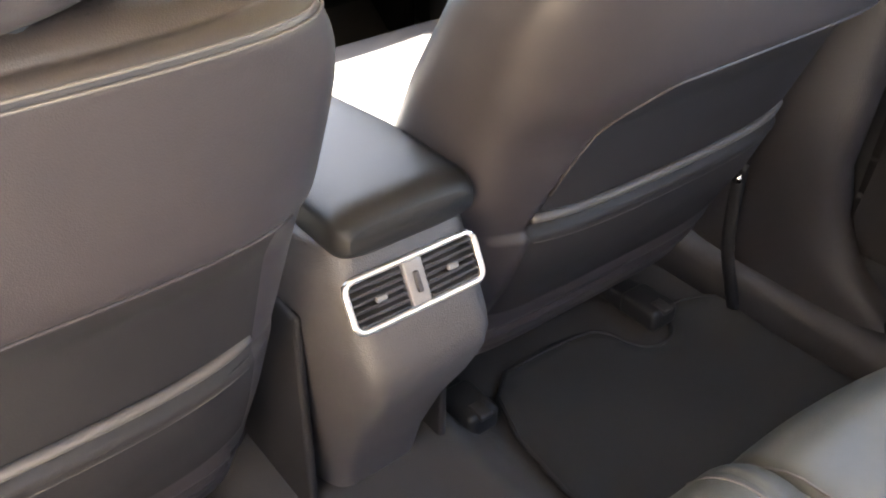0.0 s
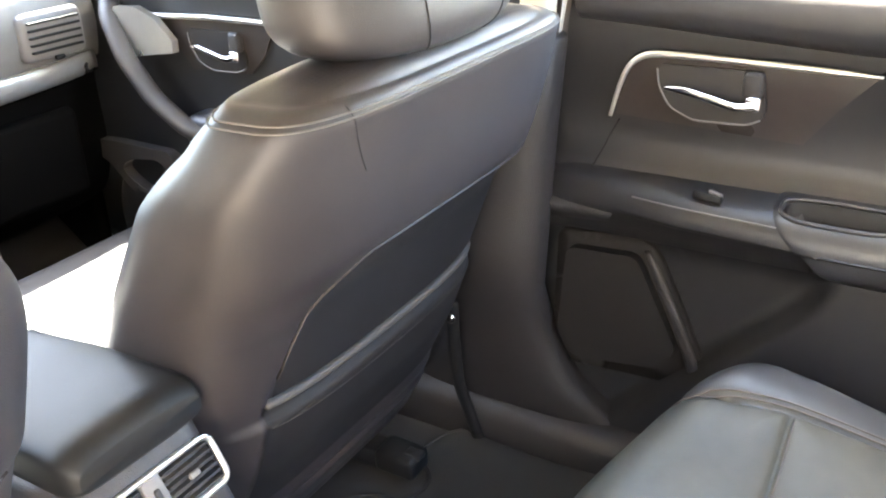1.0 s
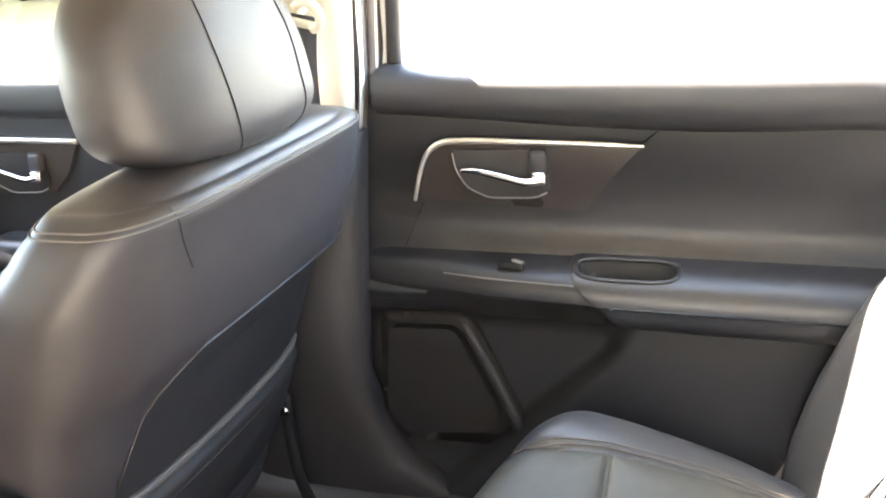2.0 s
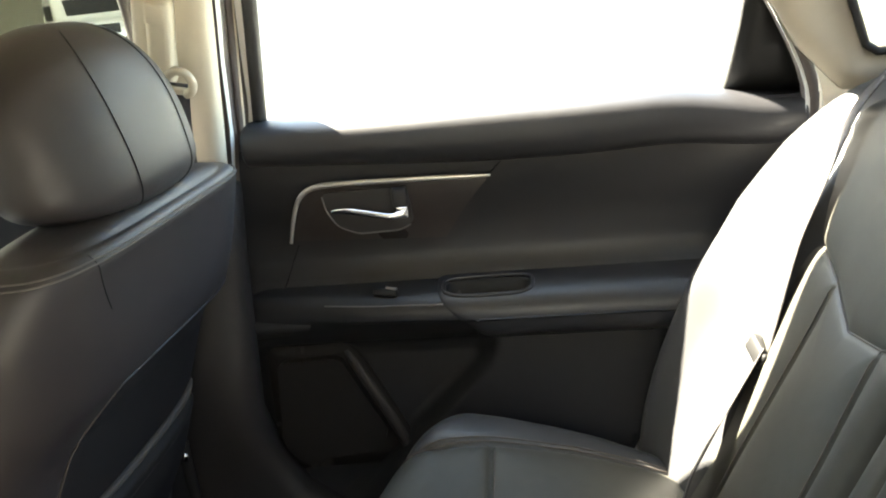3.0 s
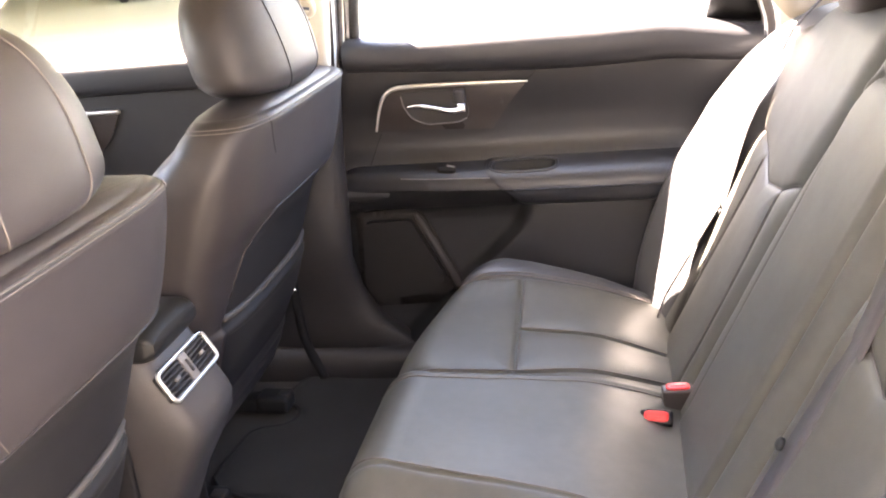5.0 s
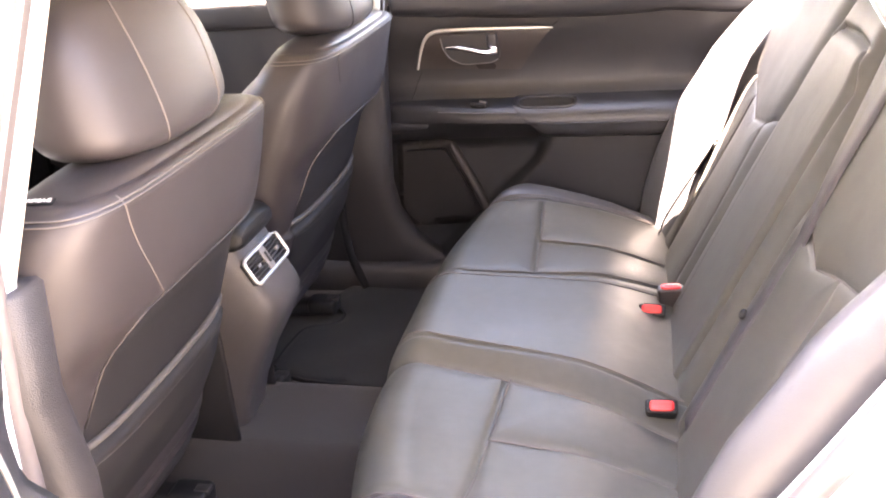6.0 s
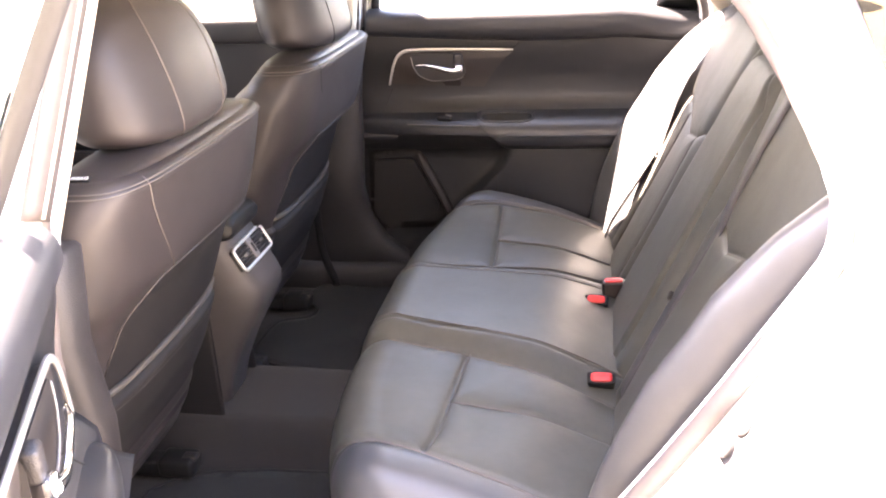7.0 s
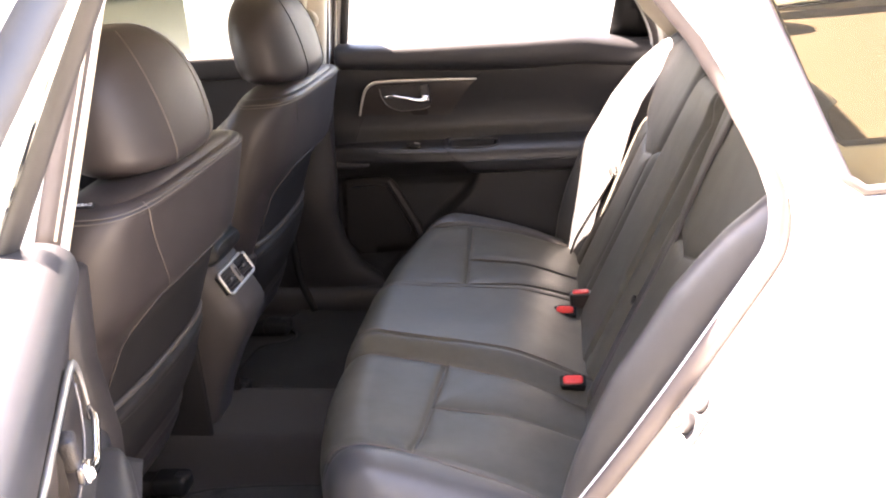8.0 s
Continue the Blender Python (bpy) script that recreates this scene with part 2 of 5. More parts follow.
def part(name, me, mat, parent=None, label="", sharp=False):
    """One mesh object, under a thing or a part."""
    if isinstance(me, bmesh.types.BMesh):
        bm, me = me, bpy.data.meshes.new(name)
        bm.to_mesh(me)
        bm.free()
    me.name = name
    me.materials.append(mat)
    bm = bmesh.new()
    bm.from_mesh(me)
    bmesh.ops.recalc_face_normals(bm, faces=bm.faces)
    bm.to_mesh(me)
    bm.free()
    if sharp:
        me.set_sharp_from_angle(angle=radians(35))
    ob = new(name, me)
    ob.parent = parent
    if label:
        ob["label"] = label
    return ob


def thing(name, label, category, group="", kind=""):
    return tagged(new(name), label, category, group, kind)


# ---- the ground and what stands round the car ----
GROUND = -0.06
gz = np.linspace(-1, 1, 41)
gx, gy = np.meshgrid(np.sign(gz) * np.abs(gz) ** 3 * 400, np.sign(gz) * np.abs(gz) ** 3 * 400)
tagged(part("ground", from_grid(np.stack([gx, gy, np.full_like(gx, GROUND)], -1)), CONCRETE), "sunlit pale concrete yard round the car", "ground", kind="structure")


def building(x, y0, y1, h):
    t = thing("wall_east", "sunlit white rendered wall beyond the car", "wall", kind="structure")
    part("wall_face", box(0.3, y1 - y0, h, 0.01, (x + 0.15, (y0 + y1) / 2, GROUND + h / 2)), WALL, t)
    for yp in (0.23, -3.2, -6.6):
        part("pilaster", box(0.10, 0.28, h, 0.01, (x - 0.05, yp, GROUND + h / 2)), WALL, t)
    part("coping", box(0.5, y1 - y0 + 0.1, 0.12, 0.02, (x + 0.15, (y0 + y1) / 2, GROUND + h + 0.06)), WALL, t)


building(6.0, -9.0, 2.50, 3.4)

# Unseen wall, added to cut the light that enters by the open door
west = thing("shade_wall_west", "unseen grey wall added to cut light through the open car door", "wall", kind="structure")
part("wall_face", box(0.3, 18.0, 5.6, 0.01, (-3.75, -1.5, GROUND + 2.8)), SHADE_WALL_GREY, west)

# an assumed open-sided hall, unseen, added to shade the far yard where other cars stand
hall = thing("hall", "assumed hall, unseen, added to shade the far yard", "hall", kind="structure")
part("roof", box(60, 58, 0.3, 0.02, (36.6, 31, 4.3)), WALL, hall, "unseen hall roof that shades the far yard")
part("back_wall", box(60, 0.3, 4.25, 0.02, (36.6, 59.8, 2.06)), WALL, hall, "pale back wall")
part("side_wall", box(0.3, 58, 4.25, 0.02, (66.3, 31, 2.06)), WALL, hall, "pale side wall")
for px, py in ((7.0, 24.0), (7.0, 42.0), (30.0, 2.6), (48.0, 2.6)):
    part("post", box(0.3, 0.3, 4.25, 0.02, (px, py, 2.06)), WALL, hall, "steel hall post")


# ---- the car's shell ----
def skin(z):
    """Half width of the outer skin at a height."""
    return float(np.interp(z, [0.1, 0.3, 0.55, 0.8, 0.92, 0.96, 1.15, 1.36, 1.42], [0.83, 0.895, 0.912, 0.90, 0.868, 0.825, 0.722, 0.605, 0.52]))


def lining(z):
    """Half width of the door opening's inner edge at a height."""
    return float(np.interp(z, [0.2, 0.95, 1.36], [0.725, 0.725, 0.565]))


REAR_OPENING = rounded([(-0.066, 0.93), (-0.155, 1.31), (-0.28, 1.33), (-0.58, 1.315), (-0.80, 1.21), (-0.932, 0.985), (-0.940, 0.905), (-0.912, 0.858), (-0.800, 0.672), (-0.66, 0.468),
                        (-0.58, 0.29), (-0.50, 0.245), (-0.12, 0.245), (-0.04, 0.30), (-0.03, 0.50)], 2)
REAR_OUTER = rounded([(-0.065, 0.93), (-0.17, 1.345), (-0.30, 1.365), (-0.60, 1.35), (-0.82, 1.225), (-0.965, 0.985), (-0.982, 0.915), (-0.955, 0.842), (-0.85, 0.655), (-0.72, 0.445),
                      (-0.64, 0.23), (-0.52, 0.17), (-0.10, 0.17), (-0.01, 0.24), (0.0, 0.50)], 2)
FRONT_OPENING = rounded([(0.06, 0.93), (-0.04, 1.31), (0.10, 1.335), (0.35, 1.32), (0.70, 1.14), (0.98, 0.93), (1.0, 0.50), (0.96, 0.30), (0.86, 0.25), (0.20, 0.25),
                         (0.11, 0.30), (0.09, 0.50)], 2)
FRONT_OUTER = rounded([(0.03, 0.93), (-0.075, 1.345), (0.10, 1.37), (0.36, 1.355), (0.75, 1.17), (1.05, 0.95), (1.05, 0.50), (1.0, 0.24), (0.88, 0.17), (0.18, 0.17),
                       (0.08, 0.24), (0.06, 0.50)], 2)
QUARTER = rounded(spaced([(-0.915, 1.19), (-0.998, 0.985), (-1.46, 1.005), (-1.40, 1.05), (-1.10, 1.20)], 0.05), 1)


SIDE = [(2.42, 0.30), (2.50, 0.55), (2.42, 0.70), (2.1, 0.80), (1.25, 0.945), (0.95, 1.13), (0.62, 1.31), (0.30, 1.385), (-0.25, 1.41), (-0.75, 1.375), (-1.15, 1.22), (-1.52, 1.02),
        (-1.75, 0.985), (-2.18, 0.965), (-2.27, 0.85), (-2.30, 0.60), (-2.24, 0.25)] + [(-1.75, 0.13)] + [(-1.15 - 0.355 * math.cos(v), 0.27 + 0.355 * math.sin(v)) for v in np.linspace(-0.3, math.pi + 0.3, 17)] \
    + [(-0.5, 0.12), (0.9, 0.12)] + [(1.63 - 0.355 * math.cos(v), 0.27 + 0.355 * math.sin(v)) for v in np.linspace(-0.3, math.pi + 0.3, 17)] + [(2.2, 0.16)]

car = thing("car_body", "white painted saloon car body with its rear door open", "car")
for sign in (-1, 1):
    part("side_panel", plate(SIDE, lambda u, v, back: (sign * (skin(v) - (0.02 if back else 0)), u, v), 0.05, [REAR_OUTER, FRONT_OUTER, QUARTER], thick=True), PAINT, car, "white painted side panel", sharp=True)
    for inner, outer in ((REAR_OPENING, REAR_OUTER), (FRONT_OPENING, FRONT_OUTER)):
        ra = np.array([(sign * lining(z), y, z) for y, z in inner])
        rb = np.array([(sign * (skin(z) - 0.004), y, z) for y, z in outer])
        step1, step2 = ra * 0.62 + rb * 0.38, ra * 0.30 + rb * 0.70
        step1[:, 0] = ra[:, 0] + sign * 0.012
        step2[:, 0] = step1[:, 0] * 0.45 + rb[:, 0] * 0.55
        rim = ra.copy()
        rim[:, 0] -= sign * 0.005
        part("door_jamb", from_grid(np.stack([ra, step1, step2, rb]), True), PAINT, car, "white painted door jamb")
        part("opening_trim", from_grid(np.stack([rim, ra]), True), PAINT, car, "white flange along the door opening")
    # soft seal along the opening's edge
    centre = np.array((-0.47, 0.75))
    ring = np.array([(sign * (lining(z) + 0.018), y, z) for y, z in spaced([centre + (np.array(v) - centre) * 1.022 for v in REAR_OPENING], 0.02)])
    part("door_seal", tube(ring, 0.0125, 10, up=(1, 0, 0), closed=True), SEAL, car, "grey rubber door seal")
    # broad soft seal with a pale bead down the centre pillar
    up_line = [(sign * float(np.interp(z, [0.94, 1.28], [0.770, 0.648])), float(np.interp(z, [0.94, 1.28], [-0.078, -0.150])), z) for z in np.linspace(0.94, 1.28, 24)]
    pillar_seal = part("pillar_seal", strap(up_line, 0.046, 0.008, (0, -1, 0)), SEAL, car, "soft grey pillar seal")
    part("bead", tube([(x - sign * 0.009, y - 0.004, z) for x, y, z in up_line], 0.0030, 8), BEIGE, pillar_seal, "pale bead")
    q = part("quarter_window", plate(QUARTER, lambda u, v, back: (sign * (skin(v) - (0.012 if back else 0.008)), u, v), 0.06, thick=True), SHADED, car, "quarter window glass", sharp=True)
    q.visible_shadow = False
    ring = np.array([(sign * (skin(z) + 0.001), y, z) for y, z in spaced(QUARTER, 0.03)])
    part("window_trim", tube(ring, 0.006, 8, up=(1, 0, 0), closed=True), SEAL, car, "grey window rubber")
    cen = np.mean(QUARTER, 0)
    ring = np.array([(sign * (skin(z) + 0.001), y, z) for y, z in spaced([cen + (np.array(v) - cen) * 1.10 for v in QUARTER], 0.03)])
    part("window_trim", tube(ring, 0.004, 8, up=(1, 0, 0), closed=True), SILVER, car, "silver window moulding")


def cross(y, z, lift, n=15, inset=0.0):
    """An arched line across the car at a place of its outline."""
    w = skin(z) - inset
    s = np.linspace(-1, 1, n)
    return [(w * v, y, z + lift * (1 - v * v)) for v in s]


TOPS = (("bonnet", [(2.42, 0.30), (2.50, 0.55), (2.42, 0.70), (2.1, 0.80), (1.7, 0.88), (1.25, 0.945)], PAINT), ("windscreen", [(1.25, 0.945), (0.95, 1.13), (0.76, 1.234)], SCREEN),
        ("roof", [(0.76, 1.234), (0.62, 1.31), (0.30, 1.385), (-0.25, 1.41), (-0.75, 1.375)], PAINT), ("rear_window", [(-0.75, 1.375), (-1.15, 1.22), (-1.52, 1.02)], TINTED),
        ("boot_lid", [(-1.52, 1.02), (-1.75, 0.985), (-2.18, 0.965), (-2.27, 0.85), (-2.30, 0.60), (-2.24, 0.25)], PAINT))
for name, line, mat in TOPS:
    o = part(name, from_grid(np.array([cross(y, z, 0.035) for y, z in spaced(line, 0.12, False)])), mat, car)
    if mat in (GLASS, TINTED):
        o.visible_shadow = False
# headliner, floor pan and bulkheads that close the cabin
part("headliner", from_grid(np.array([cross(y, z - 0.05, 0.03, inset=0.03) for y, z in spaced(TOPS[2][1], 0.12, False)])), BEIGE, car, "beige roof lining")
part("underbody", box(1.66, 4.3, 0.06, 0.02, (0, 0.05, 0.10)), BLACK, car)
part("bulkhead", box(1.60, 0.04, 0.72, 0.01, (0, 1.28, 0.52)), FOOTWELL_SHADE, car)
# Kick panels added to cover the sunlit side panels ahead of the doors
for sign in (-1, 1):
    part("kick_panel", box(0.03, 0.32, 0.72, 0.01, (sign * 0.708, 1.125, 0.52)), FOOTWELL_SHADE, car, "added front kick panel, shade-black")
part("parcel_shelf", box(1.36, 0.50, 0.03, 0.01, (0, -1.31, 0.985)), SHELF, car, "beige parcel shelf")
part("boot_bulkhead", box(1.40, 0.03, 0.80, 0.01, (0, -1.10, 0.57)), BLACK, car)
for sign in (-1, 1):
    for y in (1.63, -1.15):
        rings = [[(sign * (0.68 + dx), y + r * math.cos(v), 0.27 + r * math.sin(v)) for v in np.linspace(0, 2 * math.pi, 40, endpoint=False)] for dx, r in ((0, 0.2), (0, 0.31), (0.03, 0.33), (0.18, 0.33), (0.21, 0.31), (0.205, 0.22))]
        w = part("wheel", loft(rings), RUBBER, car)
        part("rim", loft([[(sign * (0.86 + dx), y + r * math.cos(v), 0.27 + r * math.sin(v)) for v in np.linspace(0, 2 * math.pi, 32, endpoint=False)] for dx, r in ((0, 0.22), (0.03, 0.225), (0.02, 0.19), (0.0, 0.06), (0.02, 0.04))]), STEEL, w)

# pillar linings: beige above the belt line, dark below
for sign in (-1, 1):
    def pillar(y_shift, z0, z1, w0, w1, x0, x1, d=0.035, n=14):
        rings = []
        for k in range(n):
            f = k / (n - 1)
            z = z0 + (z1 - z0) * f
            cx, cy = sup(28, 3.5)
            yc = 0.0 - 0.26 * max(0, z - 0.75) + y_shift
            rings.append([(sign * (x0 + (x1 - x0) * f + d * a), yc + (w0 + (w1 - w0) * f) * b, z) for a, b in zip(cx, cy)])
        return loft(rings)
    part("pillar_lining", pillar(0.047, 0.885, 1.36, 0.070, 0.047, 0.717, 0.561, 0.026), BEIGE, car, "beige upper centre pillar lining")
    # the lower lining widens into the sill; its hidden mid-height bulge is added to block sun
    rings = []
    for z, yc, w, x in ((0.17, -0.02, 0.26, 0.76), (0.22, -0.01, 0.24, 0.75), (0.28, 0.01, 0.19, 0.735), (0.34, 0.025, 0.13, 0.725), (0.42, 0.03, 0.092, 0.722), (0.50, 0.055, 0.112, 0.693), (0.62, 0.045, 0.110, 0.692), (0.75, 0.020, 0.085, 0.712), (0.88, 0.008, 0.086, 0.710), (0.886, 0.008, 0.080, 0.710)):
        cx, cy = sup(36, 3.2)
        rings.append([(sign * (x + 0.045 * a), yc + w * b, z) for a, b in zip(cx, cy)])
    part("pillar_lining", loft(rings), PLASTIC, car, "dark lower centre pillar lining")
    # sill cover along the door openings
    for y0, y1 in ((-0.62, 0.95),):
        rings = []
        for y in np.linspace(y0, y1, 24):
            cx, cz = sup(24, 3.5)
            rings.append([(sign * (0.735 + 0.07 * a), y, 0.225 + 0.055 * b) for a, b in zip(cx, cz)])
        part("sill_cover", loft(rings), PLASTIC, car, "dark plastic sill cover")
    # rear pillar lining round the quarter window
    line = rounded([(-0.955, 0.955), (-0.80, 1.21), (-0.70, 1.33), (-1.20, 1.30), (-1.60, 1.02), (-1.60, 0.93), (-1.05, 0.945)], 1)
    hole = [np.mean(QUARTER, 0) + (np.array(v) - np.mean(QUARTER, 0)) * 0.93 + np.array((0.0, 0.01)) for v in QUARTER]
    part("rear_pillar_lining", plate(line, lambda u, v, back: (sign * (float(np.interp(v, [0.85, 1.0, 1.36], [0.715, 0.69, 0.56])) + (0.02 if back else 0)), u, v), 0.05, [hole], thick=True), BEIGE, car, "beige rear pillar lining")
    ring = np.array([(sign * (float(np.interp(z, [0.85, 1.0, 1.36], [0.715, 0.69, 0.56])) - 0.002), y, z) for y, z in spaced(hole, 0.03)])
    part("window_seal", tube(ring, 0.006, 8, up=(1, 0, 0), closed=True), RUBBER, car, "black rubber round the quarter window")

# the latch loop on the near jamb
st = part("striker_plate", box(0.046, 0.064, 0.006, 0.012, (0, 0, 0.003)), STRIKER, car, "steel door striker with bolts")
st.matrix_local = Matrix.Translation((-0.7905, -0.8555, 0.7105)) @ Vector((-0.17, 0.82, 0.55)).to_track_quat("Z", "Y").to_matrix().to_4x4()
for dy, tall in ((-0.015, 0.016), (0.015, 0.004)):
    part("bolt", loft([[(r * math.cos(v), dy + r * math.sin(v), d) for v in np.linspace(0, 2 * math.pi, 20, endpoint=False)] for d, r in ((0.004, 0.0125), (0.006 + tall, 0.0125), (0.008 + tall, 0.0105), (0.008 + tall, 0.007), (0.004 + tall, 0.006))]), STRIKER, st, "round bolt head")

# ---- floor ----
def floor_z(x, y):
    hump = 0.075 * (1 - ease(0.09, 0.20, np.abs(x)))
    return 0.185 + hump + 0.02 * ease(0.55, 0.72, np.abs(x)) + 0.25 * ease(0.75, 1.25, y) + 0.006 * np.sin(9 * x + 4 * y) * np.cos(7 * y)


fx, fy = np.meshgrid(np.linspace(-0.76, 0.76, 120), np.linspace(-0.75, 1.25, 150))
tagged(part("floor", from_grid(np.stack([fx, fy, floor_z(fx, fy)], -1)), CARPET), "dark brown carpeted car floor with a low tunnel", "floor", kind="structure")

MAT_LINE = rounded([(0.19, 0.16), (0.44, 0.16), (0.475, 0.135), (0.485, 0.085), (0.515, 0.065), (0.555, 0.068), (0.58, 0.105), (0.60, 0.12), (0.66, 0.09), (0.69, 0.02), (0.69, -0.42), (0.20, -0.42)], 2)
for sign in (-1, 1):
    line = [(sign * a, b) for a, b in MAT_LINE]
    mat_ob = part("floor_mat", plate(line, lambda u, v, back: (u, v, float(floor_z(np.float64(u), np.float64(v))) + (0.004 if back else 0.013 + 0.002 * math.sin(31 * u) * math.sin(23 * v))), 0.025, thick=True), MAT)
    tagged(mat_ob, "dark carpet floor mat with a bound edge on the car floor", "floor mat", "floor mats")
    ring = [(u, v, float(floor_z(np.float64(u), np.float64(v))) + 0.012) for u, v in spaced(line, 0.02)]
    part("bound_edge", tube(ring, 0.004, 6, closed=True), FABRIC, mat_ob, "stitched edge binding")
# ---- front seats ----
def seat_y(z):
    """The rear face of a front backrest."""
    return -0.122 - 0.36 * (z - 0.925)


def pocket_edge(x):
    """Upper edge of the pocket panel across the backrest; its outer corner on one side is rounded."""
    return 0.776 - 0.155 * max(0.0, (-0.125 - x) / 0.085) ** 2.4


def back_surface(z, a):
    """A point of the front backrest at a height and an angle round it, for a seat centred on x = 0."""
    crest = max(0.0, (z - 0.83) / 0.115)
    dome = 1 - math.sqrt(max(0.0, 1 - min(1, crest) ** 2))
    w = float(np.interp(z, [0.25, 0.40, 0.62, 0.78, 0.87, 0.895], [0.232, 0.266, 0.286, 0.295, 0.297, 0.296])) - (0.060 - 0.038 * math.sin(a)) * dome
    d = float(np.interp(z, [0.25, 0.40, 0.61, 0.735, 0.84, 0.90], [0.085, 0.118, 0.132, 0.120, 0.102, 0.082])) - 0.030 * dome
    edge = min(1.0, max(0.0, (z - 0.925) / 0.020))
    rear = seat_y(z) + 0.05 * max(0, 0.33 - z) / 0.07 + 0.020 * (1 - math.sqrt(1 - edge ** 2))
    c, s = math.cos(a), math.sin(a)
    e = 2 / (4.6 if s < 0 else 2.7)
    x = w * math.copysign(abs(c) ** e, c)
    y = rear + d + d * math.copysign(abs(s) ** e, s)
    if s < 0:
        # the upper leather stands proud of the pocket panel below
        r = min(1, abs(x) / 0.285)
        y += 0.007 * float(ease(0.0, 0.016, np.float64(pocket_edge(x) - z))) * float(ease(-0.226, -0.205, np.float64(x))) * abs(s) ** 0.5
        y -= 0.030 * (1 - r ** 6) * float(ease(0.705, 0.79, np.float64(z)) * (1 - 0.4 * ease(0.80, 0.92, np.float64(z))))
        # bellied pocket and a lip at the bottom edge
        y -= 0.018 * (1 - r ** 4) * float(ease(0.40, 0.52, np.float64(z)) * (1 - ease(0.576, 0.591, np.float64(z))))
        y += 0.006 * float(np.exp(-((z - 0.385) / 0.006) ** 2))
    return (x, y, z)


def front_seat(driver):
    t = thing("front_seat", "black leather front car seat seen from behind, with a map pocket" if not driver else "black leather driver's seat with a side airbag tag and map pocket", "car seat", "front seats")
    zs = np.concatenate([np.linspace(0.325, 0.50, 34), np.linspace(0.505, 0.74, 80), np.linspace(0.745, 0.83, 16), 0.83 + 0.115 * np.sin(np.linspace(0.04, math.pi / 2, 36))])
    across = np.sin(np.linspace(-math.pi / 2, math.pi / 2, 100))[1:]
    ang = np.concatenate([np.linspace(0, math.pi, 44), [-math.acos(math.copysign(abs(v) ** 2.3, v)) for v in across[:-1]]])
    rings = [[back_surface(z, a) for a in ang] for z in zs]
    last = np.array(rings[-1])
    c = last.mean(0)
    for k, (s, dz) in enumerate(((0.975, 0.0015), (0.93, 0.004), (0.84, 0.008), (0.6, 0.014), (0.3, 0.017))):
        rings.append((c + (last - c) * s + np.array((0, 0, dz))).tolist())
    back = part("backrest", loft(rings), LEATHER, t)
    # piping with a double row of thread along the top edge and down the side
    def on_back(z, x):
        """Rear surface at a height and a sideways place."""
        a = -math.pi / 2
        for _ in range(3):
            w = abs(back_surface(z, a)[0] / max(1e-6, abs(math.cos(a)) ** (2 / 4.6))) if abs(math.cos(a)) > 1e-3 else abs(back_surface(z, -0.02)[0])
            c = min(1, abs(x) / w) ** 2.3
            a = -math.acos(math.copysign(c, x))
        return Vector(back_surface(z, a))
    for z in (0.930, 0.935):
        line = []
        for a in np.concatenate([np.linspace(-math.pi - 1.25, -math.pi, 20), [-math.acos(math.copysign(abs(v) ** 2.3, v)) for v in across[:-1]], np.linspace(0, 1.25, 20)]):
            p = Vector(back_surface(z + 0.003 * max(0, math.sin(-a)) ** 2, a))
            line.append(p + Vector((0.0012 * math.cos(a), -0.0014 if math.sin(a) < 0 else 0.0, 0.0008)))
        part("stitching", tube(line, 0.0010, 6), THREAD, back, "grey thread")
    line = [on_back(z, -0.200 + 0.10 * ((0.942 - z) / 0.17) ** 1.4) + Vector((0, -0.0004, 0)) for z in np.linspace(0.942, 0.765 if driver else 0.875, 30)]
    part("seam", tube(line, 0.0011 if driver else 0.0007, 6), THREAD if driver else BLACK, back, "stitched seam")
    # elastic lip of the map pocket
    line = [on_back(0.593 + 0.010 * (x / 0.2) ** 2, x) + Vector((0, -0.006 + 0.008 * (abs(x) / 0.235) ** 8, 0)) for x in np.linspace(-0.210, 0.232, 60)]
    part("pocket_lip", tube(line, 0.0055, 10), PIPING_LIT, back, "elastic pocket edge")
    line = [p + Vector((0, 0.001, -0.022)) for p in line]
    part("seam", tube(line, 0.0010, 6), BLACK, back)
    pan = []
    for x in np.linspace(-0.200, 0.236, 60):
        top = pocket_edge(x) - 0.010
        pan.append([tuple(on_back(z, x) + Vector((0, -0.0012, 0))) for z in np.linspace(0.590, max(top, 0.600), 26)])
    part("pocket_panel", from_grid(np.array(pan)), FABRIC, back, "smooth dark pocket backing")
    pan = []
    for x in np.linspace(-0.212, 0.236, 60):
        pan.append([tuple(on_back(z, x) + Vector((0, -0.0022, 0))) for z in np.linspace(0.420 + 0.03 * (abs(x) / 0.236) ** 6, 0.593 + 0.010 * (x / 0.2) ** 2, 40)])
    part("map_pocket", from_grid(np.array(pan)), FABRIC, back, "dark vinyl map pocket")
    flap = []
    for x in np.linspace(-0.218, 0.225, 50):
        flap.append([tuple(on_back(z, x) + Vector((0, -0.0015 - 0.005 * math.sin(math.pi * (z - 0.345) / 0.08), 0))) for z in np.linspace(0.345 + 0.03 * (abs(x) / 0.225) ** 8, 0.425, 14)])
    part("lower_flap", from_grid(np.array(flap)), LEATHER, back, "leather flap along the bottom edge")
    line = [p + Vector((0, -0.001, 0)) for p in (on_back(0.562 + 0.010 * (x / 0.2) ** 2, x) for x in np.linspace(-0.205, 0.228, 50))]
    part("seam", tube(line, 0.0016, 6), PIPING_LIT, back, "stitched pocket hem")
    line = [on_back(pocket_edge(x) - 0.002, x) + Vector((0, -0.0005, 0)) for x in np.linspace(-0.205, 0.240, 60)]
    part("piping", tube(line, 0.0018, 6), LEATHER, back, "rolled leather edge")
